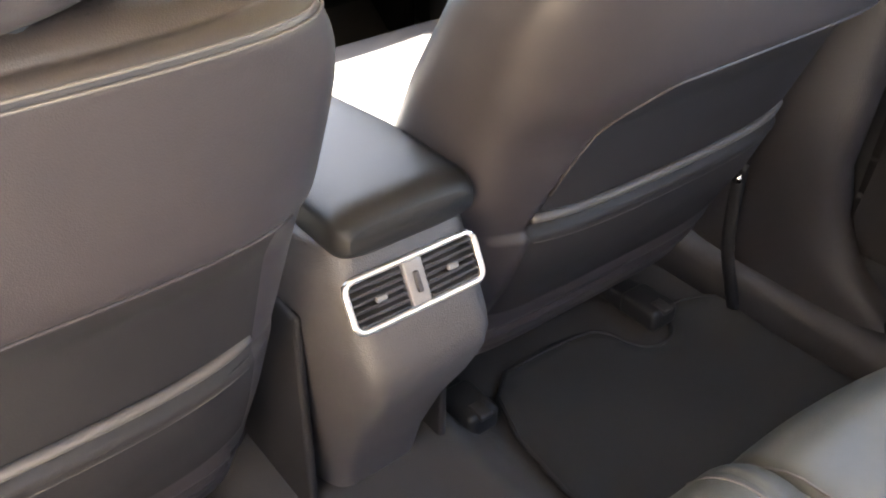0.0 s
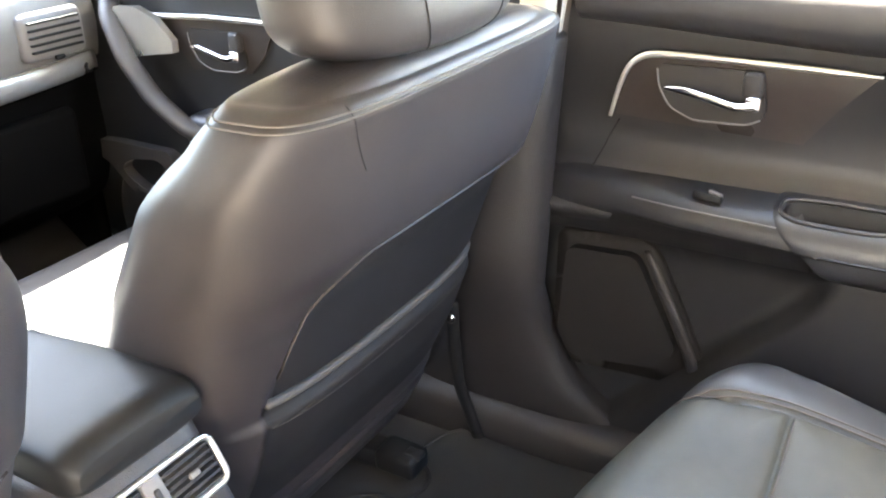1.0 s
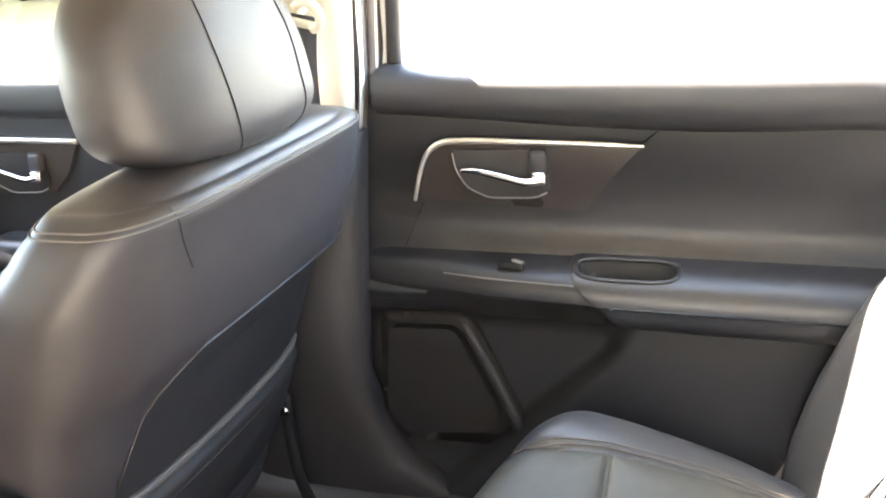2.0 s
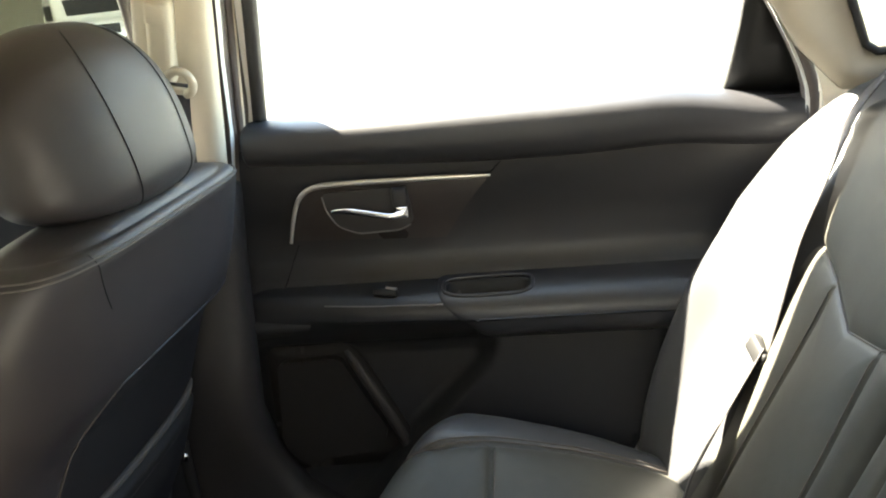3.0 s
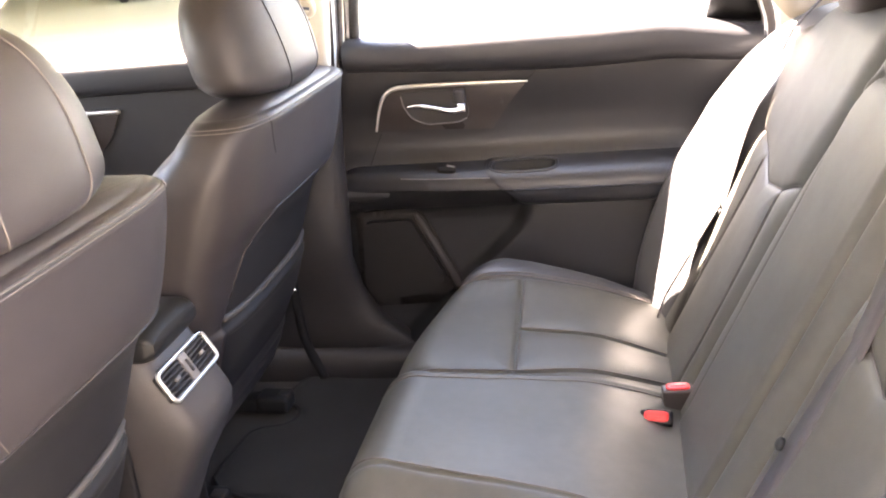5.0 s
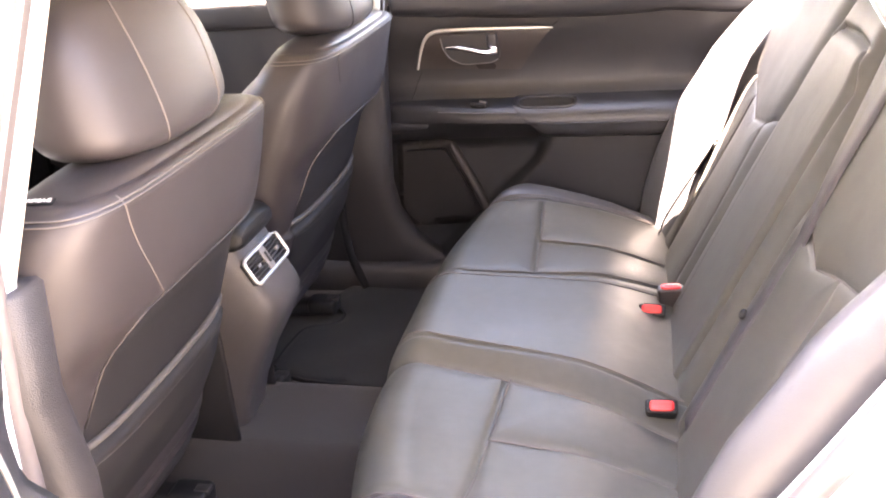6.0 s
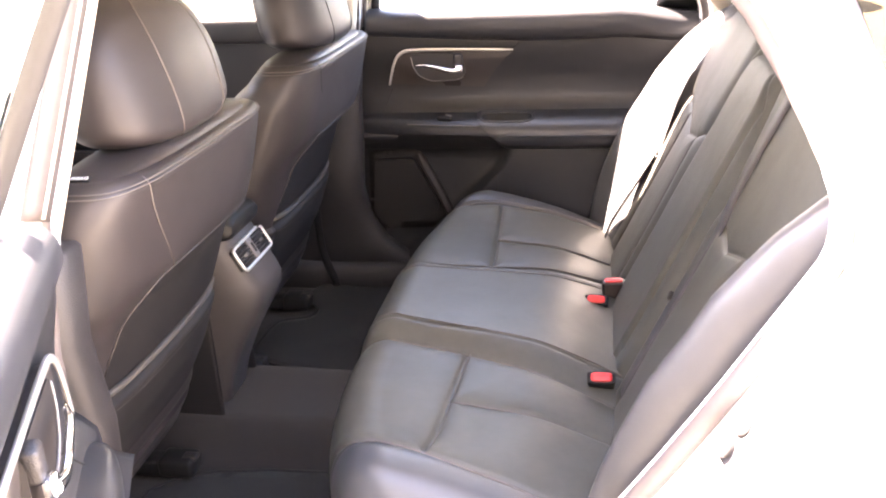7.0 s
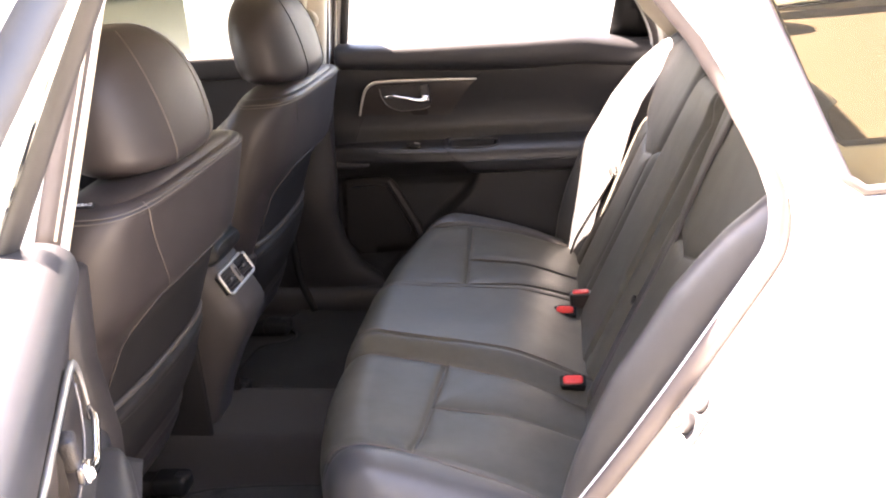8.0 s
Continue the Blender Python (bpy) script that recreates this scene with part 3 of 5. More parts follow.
    # perforated insert on the crest, in front of the piping
    holes = bmesh.new()
    for i in range(66):
        for j in range(12):
            x, y = -0.198 + 0.006 * i + 0.003 * (j % 2), last[:, 1].min() + 0.016 + 0.0062 * j
            k = ((x / 0.25) ** 4 + ((y - c[1]) / (c[1] - last[:, 1].min())) ** 4) ** 0.25
            z = 0.9455 + float(np.interp(k, [0.3, 0.6, 0.84, 0.93, 0.975, 1], [0.017, 0.014, 0.008, 0.004, 0.0015, 0]))
            bmesh.ops.create_circle(holes, cap_ends=True, radius=0.0015, segments=6, matrix=Matrix.Translation((x, y, z)))
    part("perforation", holes, BLACK, back, "rows of small punched holes")
    # headrest
    def head_surface(z, a):
        f = (z - 0.951) / 0.212
        g = (f - 0.30) / 0.70 if f > 0.30 else (0.30 - f) / 0.31
        k = max(0.0, 1 - min(1.0, g) ** (2.4 if f > 0.30 else 3.6))
        w = 0.012 + 0.162 * k ** (1 / 2.2 if f > 0.30 else 1 / 3.0)
        d = 0.010 + 0.076 * k ** (1 / 2.0 if f > 0.30 else 1 / 2.6)
        c, s = math.cos(a), math.sin(a)
        e = 2 / 2.4
        return (w * math.copysign(abs(c) ** e, c), -0.058 + 0.036 * f + d * math.copysign(abs(s) ** e, s), z)
    zs = 0.951 + 0.212 * (0.5 - 0.5 * np.cos(np.linspace(0, math.pi, 60)))
    head = part("headrest", loft([[head_surface(z, a) for a in np.linspace(0, 2 * math.pi, 80, endpoint=False)] for z in zs]), LEATHER, t, "rounded black leather headrest")
    for sx in (-1, 1):
        line = []
        for f in np.linspace(0.03, 0.97, 50):
            z = 0.951 + 0.212 * f
            cc = (0.42 + 0.16 * max(0, f - 0.25) ** 1.3) ** 1.2
            p = Vector(head_surface(z, -math.acos(sx * cc)))
            line.append(p + Vector((sx * 0.0004, -0.0006, 0)))
        part("seam", tube(line, 0.0012 if driver else 0.0009, 6), THREAD if driver else BLACK, head, "stitched seam")
        x = sx * 0.085
        line = [(x, -0.100 - 0.03 * (0.993 - z), z) for z in np.linspace(0.948, 1.003, 6)]
        post = part("headrest_post", tube(line, 0.0065, 12, up=(0, 1, 0)), CHROME, t, "chrome post")
        part("collar", loft([[(x + r * math.cos(v), -0.101 + r * math.sin(v), z) for v in np.linspace(0, 2 * math.pi, 20, endpoint=False)] for z, r in ((0.945, 0.012), (0.9605, 0.012), (0.9625, 0.010))]), BLACK, post)
    # cushion with raised sides
    rings = []
    for y in np.concatenate([np.linspace(0.12, 0.16, 5), np.linspace(0.18, 0.62, 20), 0.62 + 0.05 * np.sin(np.linspace(0, math.pi / 2, 9))]):
        f = float(ease(0.61, 0.67, np.float64(y)))
        cx, cz = sup(60, 3.6)
        w, h = 0.262 - 0.03 * f, 0.105 - 0.03 * f
        zc = 0.405 + 0.095 * (y - 0.2)
        lift = 0.5 * float(ease(0.24, 0.10, np.float64(y)))
        rings.append([(w * a, y, zc + h * b * (1 - lift if b < 0 else 1) + (0.022 * abs(a) ** 3 - 0.004 if b > 0 else 0)) for a, b in zip(cx, cz)])
    cushion = part("cushion", loft(rings), LEATHER, t)
    for sx in (-1, 1):
        part("seam", tube([(sx * 0.15, y, 0.405 + 0.095 * (y - 0.2) + 0.105 + 0.0005) for y in np.linspace(0.15, 0.60, 24)], 0.0018, 6), THREAD, cushion)
    part("base_cover", box(0.50, 0.36, 0.12, 0.02, (0, 0.40, 0.275)), BLACK, t)
    for sx in (-1, 1):
        rail = part("seat_rail", box(0.045, 0.62, 0.035, 0.006, (sx * 0.185, 0.40, 0.215)), BLACK, t, "black seat rail")
        part("rail_end", box(0.056, 0.075, 0.040, 0.010, (sx * 0.185, 0.120, 0.219)), BLACK, rail, "black plastic rail cap")
        part("rail_slot", box(0.022, 0.030, 0.010, 0.003, (sx * 0.185, 0.094, 0.236)), PLASTIC, rail, "dark plastic rail slot")
        part("rail_foot", box(0.05, 0.05, 0.06, 0.006, (sx * 0.185, 0.25, 0.20)), BLACK, rail)
    if driver:
        tag = part("airbag_tag", box(0.0025, 0.034, 0.011, 0.001, (0, 0, 0)), BLACK, back, "black woven tag with white lettering")
        tag.matrix_local = Matrix.Translation((-0.2325, -0.0565, 0.9478)) @ pose(0, 0, 0, 0, 72, 4)
        txt = bpy.data.curves.new("lettering", "FONT")
        txt.body, txt.size, txt.extrude, txt.align_x, txt.align_y = "AIRBAG", 0.0085, 0.0002, "CENTER", "CENTER"
        txt.materials.append(WHITE_INK)
        o = new("lettering", txt)
        o.parent = tag
        o.matrix_local = pose(-0.0016, 0, 0, 90, 0, -90)
    return t


passenger = front_seat(False)
passenger.location = (0.362, 0, 0)
driver = front_seat(True)
driver.location = (-0.406, 0, 0)

# ---- centre console ----
console = thing("centre_console", "dark grey centre console with rear air vents and a padded lid", "console")
rings = []
for z, yb, yf, w in ((0.19, 0.090, 1.0, 0.070), (0.24, 0.080, 1.0, 0.072), (0.32, 0.058, 1.0, 0.077), (0.40, 0.022, 1.0, 0.083), (0.46, -0.014, 1.0, 0.088), (0.50, -0.034, 1.0, 0.091), (0.525, -0.038, 1.0, 0.093),
                     (0.54, -0.033, 1.0, 0.094), (0.60, -0.001, 1.0, 0.094), (0.636, 0.018, 1.0, 0.094), (0.645, 0.028, 0.99, 0.089)):
    cx, cy = sup(64, 7)
    rings.append([(w * a, (yb + yf) / 2 + (yf - yb) / 2 * b, z) for a, b in zip(cx, cy)])
part("console_body", loft(rings), CONSOLE, console)
for sx in (-1, 1):
    part("side_cover", box(0.012, 0.5, 0.30, 0.006, (sx * 0.094, 0.32, 0.40)), FABRIC, console, "darker console flank")
lid_rings = []
for y in np.concatenate([0.04 - 0.035 * np.cos(np.linspace(0, math.pi / 2, 9)), np.linspace(0.06, 0.30, 14), 0.31 + 0.03 * np.sin(np.linspace(0, math.pi / 2, 7))]):
    k = 1 - 0.55 * max(0, (0.04 - y) / 0.035) ** 3 - 0.5 * max(0, (y - 0.31) / 0.03) ** 3
    cx, cz = sup(72, 4.6)
    lid_rings.append([((0.079 - 0.16 * max(0.0, y - 0.14)) * (0.8 + 0.2 * k) * a, y, 0.660 + 0.027 * k * b + (0.004 * (1 - a * a) if b > 0 else 0)) for a, b in zip(cx, cz)])
part("lid", loft(lid_rings), LID, console, "padded black armrest lid")
# vent plate: bezel, two louvre fields, a divider
slope = math.degrees(math.atan(0.53))
vent_m = Matrix.Translation((-0.005, -0.0015, 0.5985)) @ pose(0, 0, 0, 90 - slope, 0, 0)
def vent_place(o):
    o.matrix_local = vent_m
    return o
outline = rounded(spaced([(-0.0755, -0.0250), (0.0755, -0.0250), (0.0755, 0.0250), (-0.0755, 0.0250)], 0.022), 3)
vent = vent_place(part("vent_bezel", tube([(a, b, 0.004) for a, b in spaced(outline, 0.006)], 0.0036, 12, closed=True), SILVER, console, "polished silver vent surround"))
part("vent_back", box(0.146, 0.045, 0.006, 0.003, (0, 0, -0.006)), BLACK, vent)
part("divider", box(0.022, 0.046, 0.010, 0.002, (0, 0, 0.001)), GREY, vent, "grey divider with a thumb wheel")
for sx in (-1, 1):
    for k in range(6):
        part("louvre", box(0.058, 0.0035, 0.011, 0.0012, (sx * 0.042, -0.0185 + 0.0074 * k, 0.0), rot=(24, 0, 0)), PLASTIC, vent)
    for k in range(3):
        part("vane", box(0.0025, 0.044, 0.006, 0.001, (sx * (0.022 + 0.019 * k + 0.004), 0, -0.005)), BLACK, vent)
    part("slider", box(0.012, 0.006, 0.006, 0.0015, (sx * 0.042, 0.0, 0.006)), GREY, vent)
part("thumb_wheel", box(0.006, 0.022, 0.006, 0.002, (0, 0, 0.006)), PLASTIC, vent)

# ---- dashboard ----
dash = thing("dashboard", "dashboard with a grey top, a shade-black lower part and a silver trim strip", "dashboard")
prof = [(1.20, 0.93), (1.05, 0.955), (0.92, 0.935), (0.86, 0.90), (0.845, 0.86), (0.85, 0.80), (0.862, 0.765), (0.88, 0.74), (0.885, 0.70), (0.88, 0.60), (0.90, 0.50), (0.98, 0.44), (1.2, 0.42)]
pp = spaced(rounded(prof, 2, closed=False), 0.02, False)
low = [v for v in pp if v[1] < 0.772]
high = [v for v in pp if v[1] >= 0.76]
part("dash_top", from_grid(np.array([[(x, y + 0.036 * (x / 0.72) ** 4, z) for y, z in high] for x in np.linspace(-0.72, 0.72, 60)])), DASH_TOP, dash, "grey upper dashboard")
# lower dash and glove box carry the footwell's shade in their colour
part("dash_shell", from_grid(np.array([[(x, y + 0.12 * (x / 0.72) ** 4 * 0.3, z) for y, z in low] for x in np.linspace(-0.72, 0.72, 60)])), FOOTWELL_SHADE, dash)
part("trim_strip", tube([(x, 0.857 + 0.036 * (x / 0.72) ** 4, 0.752 + 0.012 * (x / 0.7) ** 2) for x in np.linspace(0.14, 0.70, 40)], 0.010, 12, flat=2.1), SILVER, dash, "satin silver strip")
gl = part("glove_box", box(0.42, 0.03, 0.17, 0.02, (0.42, 0.885, 0.61)), FOOTWELL_SHADE, dash)
part("latch", box(0.07, 0.008, 0.022, 0.004, (0.42, 0.862, 0.655)), FOOTWELL_SHADE, gl)
va = part("air_vent", box(0.135, 0.03, 0.085, 0.02, (0.60, 0.862, 0.835)), GREY, dash, "grey side air vent")
for k in range(5):
    part("louvre", box(0.105, 0.010, 0.004, 0.001, (0.60, 0.845, 0.812 + 0.0125 * k)), BLACK, va)
part("thumb_wheel", box(0.02, 0.008, 0.008, 0.003, (0.60, 0.845, 0.796)), BLACK, va)
stack = part("control_stack", box(0.26, 0.10, 0.26, 0.03, (0, 0.83, 0.74), rot=(-18, 0, 0)), BLACK, dash, "black control stack")
for sx, mat in ((-0.06, CHROME), (0.055, CHROME)):
    kn = part("knob", loft([[(sx + r * math.cos(v), 0.775 - d, 0.715 + r * math.sin(v)) for v in np.linspace(0, 2 * math.pi, 28, endpoint=False)] for d, r in ((0, 0.024), (0.018, 0.022), (0.02, 0.018), (0.016, 0.014))]), mat, stack, "chrome-ringed knob")
    part("pointer", box(0.003, 0.002, 0.014, 0.0005, (sx, 0.758, 0.722)), AMBER, kn)
part("stack_edge", tube([(0.13, 0.80 - 0.02 * math.sin(k / 9 * 3.1), 0.86 - 0.03 * k) for k in range(10)], 0.006, 8, up=(1, 0, 0)), SILVER, stack, "silver edge")


# ---- rear bench ----
def seam_distance(x, y, lines):
    """Distance of points (arrays) from the nearest of some broken lines, and which are sharp."""
    best = np.full(np.shape(x), 9.0)
    for line in lines:
        for (x0, y0), (x1, y1) in zip(line, line[1:]):
            dx, dy = x1 - x0, y1 - y0
            t = np.clip(((x - x0) * dx + (y - y0) * dy) / (dx * dx + dy * dy), 0, 1)
            best = np.minimum(best, np.hypot(x - x0 - t * dx, y - y0 - t * dy))
    return best


SEAT_SEAMS = [[(0.160, -0.20), (0.170, -0.30), (0.195, -0.46), (0.270, -0.80)], [(0.195, -0.470), (0.36, -0.462), (0.545, -0.455)], [(0.360, -0.466), (0.372, -0.80)],
              [(0.49, -0.20), (0.515, -0.30), (0.545, -0.455), (0.58, -0.68), (0.59, -0.80)]]
MID_SEAMS = [[(0.108, -0.20), (0.128, -0.36), (0.150, -0.55), (0.19, -0.80)]]


def seat_top(x, y):
    """Height of the rear cushion."""
    a = np.abs(x)
    d = seam_distance(a, y, SEAT_SEAMS)
    d2 = seam_distance(a, y, MID_SEAMS)
    z = 0.474 + 0.105 * (y + 0.46)
    z = z + 0.009 * (1 - np.exp(-d / 0.016)) - 0.0045 * np.exp(-(d / 0.0035) ** 2)
    # the middle place stands a little higher, with a sloping flank
    low, high = np.interp(y, [-0.80, -0.46, -0.30, -0.20], [0.270, 0.195, 0.170, 0.160]), np.interp(y, [-0.80, -0.55, -0.36], [0.190, 0.150, 0.128])
    t = np.clip((low - a) / (low - high), 0, 1)
    z = z + 0.016 * t * t * (3 - 2 * t) - 0.003 * np.exp(-(d2 / 0.004) ** 2)
    z = z - 0.075 * np.clip((a - 0.605) / 0.085, 0, 2) ** 2
    z = z + 0.034 * np.exp(-((a - 0.585) / 0.10) ** 2 - ((y + 0.42) / 0.14) ** 2) - 0.045 * ease(-0.57, -0.80, y)
    wr = np.array([noise.noise((9 * u, 9 * v, 3.0)) + 0.3 * noise.noise((22 * u, 30 * v, 7.0)) for u, v in zip(np.ravel(x), np.ravel(y))]).reshape(np.shape(x))
    return z + 0.0022 * wr


def seat_front(x):
    return -0.250 - 0.115 * (np.clip(np.abs(x) - 0.22, 0, 1) / 0.44) ** 2.3


def seat_skin(x, y):
    """Height of the cushion's top or of its rolled front."""
    rear = float(seat_front(x)) - 0.093
    if y <= rear:
        return float(seat_top(np.float64(x), np.float64(y)))
    a = math.asin(min(1.0, (y - rear) / 0.093))
    return float(seat_top(np.float64(x), np.float64(rear))) + 0.012 * math.sin(2 * a) - 0.105 * (1 - math.cos(a))


bench = thing("rear_bench", "black leather rear bench seat with stitched panels", "car seat")
xs = np.linspace(-0.69, 0.69, 420)
brow = seat_front(xs) - 0.093
rows = []
for k in np.linspace(0, 1, 150):
    yy = -0.82 + (brow + 0.82) * k
    rows.append(np.stack([xs, yy, seat_top(xs, yy)], -1))
for k in np.linspace(0, 1, 26)[1:]:
    a = k * math.pi / 2
    y0 = brow
    z0 = seat_top(xs, y0)
    f = seat_front(xs)
    yy = y0 + (f - y0) * np.sin(a)
    dip = 0.105 * (1 - np.cos(a))
    edge = seam_distance(np.abs(xs), yy, [SEAT_SEAMS[0], SEAT_SEAMS[3]])
    rows.append(np.stack([xs, yy, z0 + 0.012 * np.sin(2 * a) - dip - 0.006 * np.exp(-(edge / 0.006) ** 2)], -1))
last = rows[-1]
for k in np.linspace(0, 1, 10)[1:]:
    rows.append(np.stack([xs, last[:, 1] - 0.03 * k, last[:, 2] + (0.20 - last[:, 2]) * k], -1))
cush = part("cushion", from_grid(np.array(rows)), LEATHER_LIT, bench, "black leather cushion with creased panels")
# the outer side panels take the bluish leather that stands for sky reflection
cush.data.materials.append(LEATHER_SKY)
for face in cush.data.polygons:
    if abs(face.center.x) > float(np.interp(face.center.y, [-0.80, -0.68, -0.455, -0.30, -0.20], [0.59, 0.58, 0.545, 0.515, 0.49])):
        face.material_index = 1
for sx in (-1, 1):
    for line, shift in ((SEAT_SEAMS[0], 0.007), (SEAT_SEAMS[2], 0.006), (SEAT_SEAMS[3], 0.005), (SEAT_SEAMS[3], 0.011), (MID_SEAMS[0], -0.007)):
        p = spaced([v for v in line], 0.015, False)
        p = p[(p[:, 1] < seat_front(p[:, 0]) - 0.006) & (p[:, 1] > -0.76)]
        pts = [(sx * (u + shift), v, seat_skin(u + shift, v) + 0.0006) for u, v in p]
        part("stitching", tube(pts, 0.0014, 6), THREAD, cush, "grey thread")
    p = spaced(SEAT_SEAMS[1], 0.015, False)
    part("stitching", tube([(sx * u, v - 0.006, float(seat_top(np.float64(u), np.float64(v - 0.006))) + 0.0006) for u, v in p], 0.0011, 6), THREAD, cush, "grey thread")

BOLSTER_Z = [0.33, 0.48, 0.54, 0.58, 0.635, 0.70, 0.76, 0.815, 0.85, 0.92, 1.0]
BOLSTER_Y = [-0.665, -0.688, -0.704, -0.717, -0.739, -0.768, -0.806, -0.838, -0.866, -0.925, -0.975]
BACK_SEAMS = [[(0.250, 0.40), (0.245, 0.60), (0.252, 0.757)], [(0.455, 0.40), (0.440, 0.60), (0.430, 0.768)], [(0.60, 0.80), (0.43, 0.768), (0.34, 0.742), (0.252, 0.757), (0.182, 0.786)]]
SPLIT = [[(0.190, 0.40), (0.186, 0.60), (0.182, 0.786), (0.150, 0.90), (0.115, 1.03)]]
MID_BACK = [[(0.118, 0.46), (0.118, 0.90), (0.085, 0.955), (0.0, 0.960)]]


def back_plane(z):
    return -0.830 - 0.47 * (z - 0.618)


def back_out(x, z):
    """How far the rear backrest swells from its plane."""
    a = np.abs(x)
    d, d1, d2 = seam_distance(a, z, BACK_SEAMS), seam_distance(a, z, SPLIT), seam_distance(a, z, MID_BACK)
    o = 0.009 * (1 - np.exp(-d / 0.018)) + 0.008 - 0.002 * np.exp(-(d / 0.003) ** 2)
    o = o * (1 - 0.9 * np.exp(-(d1 / 0.022) ** 2)) - 0.009 * np.exp(-(d1 / 0.006) ** 2)
    o = o - 0.008 * np.exp(-(d2 / 0.005) ** 2) + 0.006 * ease(0.12, 0.10, a) * ease(0.96, 0.93, z)
    o = o + 0.0022 * np.array([noise.noise((8 * u, 8 * v, 1.0)) + 0.15 * noise.noise((24 * u, 20 * v, 5.0)) for u, v in zip(np.ravel(x), np.ravel(z))]).reshape(np.shape(x))
    return o - 0.012


bz = np.linspace(0.40, 0.985, 230)
xs = np.linspace(-0.60, 0.60, 380)
rows = []
drop = 0.060 * ease(0.42, 0.60, np.abs(xs))
for z in bz:
    zz = 0.40 + (z - 0.40) * (1 - drop / 0.585)
    o = back_out(xs, zz)
    rows.append(np.stack([xs, back_plane(zz) + 0.905 * o, zz + 0.425 * o], -1))
base = rows[-1]
for k in np.linspace(0, 1, 18)[1:]:
    a = k * math.pi * 0.75
    rows.append(np.stack([xs, base[:, 1] - 0.045 * (1 - np.cos(a)) - 0.02 * np.sin(a), base[:, 2] + 0.036 * np.sin(a) - 0.01 * (1 - np.cos(a))], -1))
tail = rows[-1]
rows.append(np.stack([xs, tail[:, 1] - 0.01, tail[:, 2] - 0.25], -1))
rest = part("backrest", from_grid(np.array(rows)), LEATHER_LIT, bench, "black leather backrest with a centre armrest panel")
for sx in (-1, 1):
    for line in (BACK_SEAMS[0], BACK_SEAMS[1], BACK_SEAMS[2]):
        pts = []
        for u, v in spaced(line, 0.015, False):
            if v > 0.44 and u < 0.56:
                o = float(back_out(np.float64(u + 0.006), np.float64(v)))
                pts.append((sx * (u + 0.006), back_plane(v) + 0.905 * o + 0.0006, v + 0.425 * o))
        part("stitching", tube(pts, 0.0011, 6), THREAD, rest, "grey thread")
    # side bolster between backrest and door opening
    rings = []
    for z in np.concatenate([np.linspace(0.33, 0.89, 44), 0.89 + 0.10 * np.sin(np.linspace(0.1, math.pi / 2, 14))]):
        f = max(0.0, (z - 0.89) / 0.10)
        k = math.sqrt(max(0.0, 1 - f ** 2.6))
        front = float(np.interp(z, BOLSTER_Z, BOLSTER_Y)) - 0.02 * f
        into = float(np.interp(z, [0.40, 0.46, 0.64, 1.0], [0.05, 0.065, 0.110, 0.090]))
        poly = rounded([(0.470, -into - 0.035), (0.500, -into), (0.560, -0.74 * into), (0.612, -0.40 * into), (0.640, -0.10 * into), (0.656, 0.006), (0.678, 0.004), (0.698, -0.035), (0.704, -0.09), (0.704, -0.22), (0.470, -0.22)], 2)
        mid = np.array((0.60, -0.15))
        rings.append([(sx * u, front + v, z) for u, v in (mid + (poly - mid) * (0.25 + 0.75 * k))])
    part("side_bolster", loft(rings), LEATHER_SKY, bench, "smooth black leather side bolster")
# outboard headrests on the crest
for x, w in ((0.385, 0.132),):
    rings = []
    for f in np.linspace(0, 1, 26):
        k = math.sin(math.pi * min(1, 0.12 + 0.80 * f)) ** 0.45
        cx, cy = sup(48, 2.8)
        rings.append([(x + w * k * a, -1.045 - 0.04 * f + 0.06 * k * b, 0.998 + 0.16 * f) for a, b in zip(cx, cy)])
    part("headrest", loft(rings), LEATHER, bench, "black leather rear headrest")


# ---- belts and buckles ----
def along(points, n=40):
    """A smooth line through a few points."""
    p = np.array(points, float)
    s = np.concatenate([[0], np.cumsum(np.linalg.norm(np.diff(p, axis=0), axis=1))])
    t = np.linspace(0, s[-1], n)
    q = np.stack([np.interp(t, s, p[:, k]) for k in range(3)], -1)
    for _ in range(6):
        q[1:-1] = 0.25 * q[:-2] + 0.5 * q[1:-1] + 0.25 * q[2:]
    return q


belt = thing("seat_belt", "dark webbing seat belt with a plastic tongue, hanging down the backrest", "seat belt", "rear seat belts")
part("webbing", strap(along([(0.585, -1.02, 1.005), (0.575, -0.965, 0.955), (0.545, -0.884, 0.790), (0.522, -0.838, 0.640)]), 0.044, 0.0015, (0.10, 0.86, 0.45)), WEBBING, belt)
part("webbing", strap(along([(0.524, -0.836, 0.645), (0.500, -0.780, 0.560), (0.462, -0.728, 0.487), (0.445, -0.715, 0.455)]), 0.046, 0.0015, (0.25, 0.9, 0.35)), WEBBING, belt, "lap part of the belt")
tongue = part("tongue", box(0.050, 0.016, 0.026, 0.006, (0.522, -0.830, 0.640), rot=(25, -20, 10)), BLACK, belt, "black plastic tongue")
part("latch_plate", box(0.024, 0.003, 0.045, 0.001, (0.550, -0.822, 0.632), rot=(25, -75, 10)), STEEL, tongue, "steel latch plate")
belt2 = thing("seat_belt", "dark centre seat belt with a round stop button on the backrest", "seat belt", "rear seat belts")
line = []
for z in np.linspace(1.0, 0.44, 40):
    x = -0.258 + 0.01 * max(0, z - 0.62) / 0.38
    o = float(back_out(np.float64(x), np.float64(z)))
    line.append((x, back_plane(z) + 0.905 * o + 0.0025, z + 0.425 * o))
part("webbing", strap(along(line), 0.046, 0.0015, (0, 0.905, 0.425)), WEBBING, belt2)
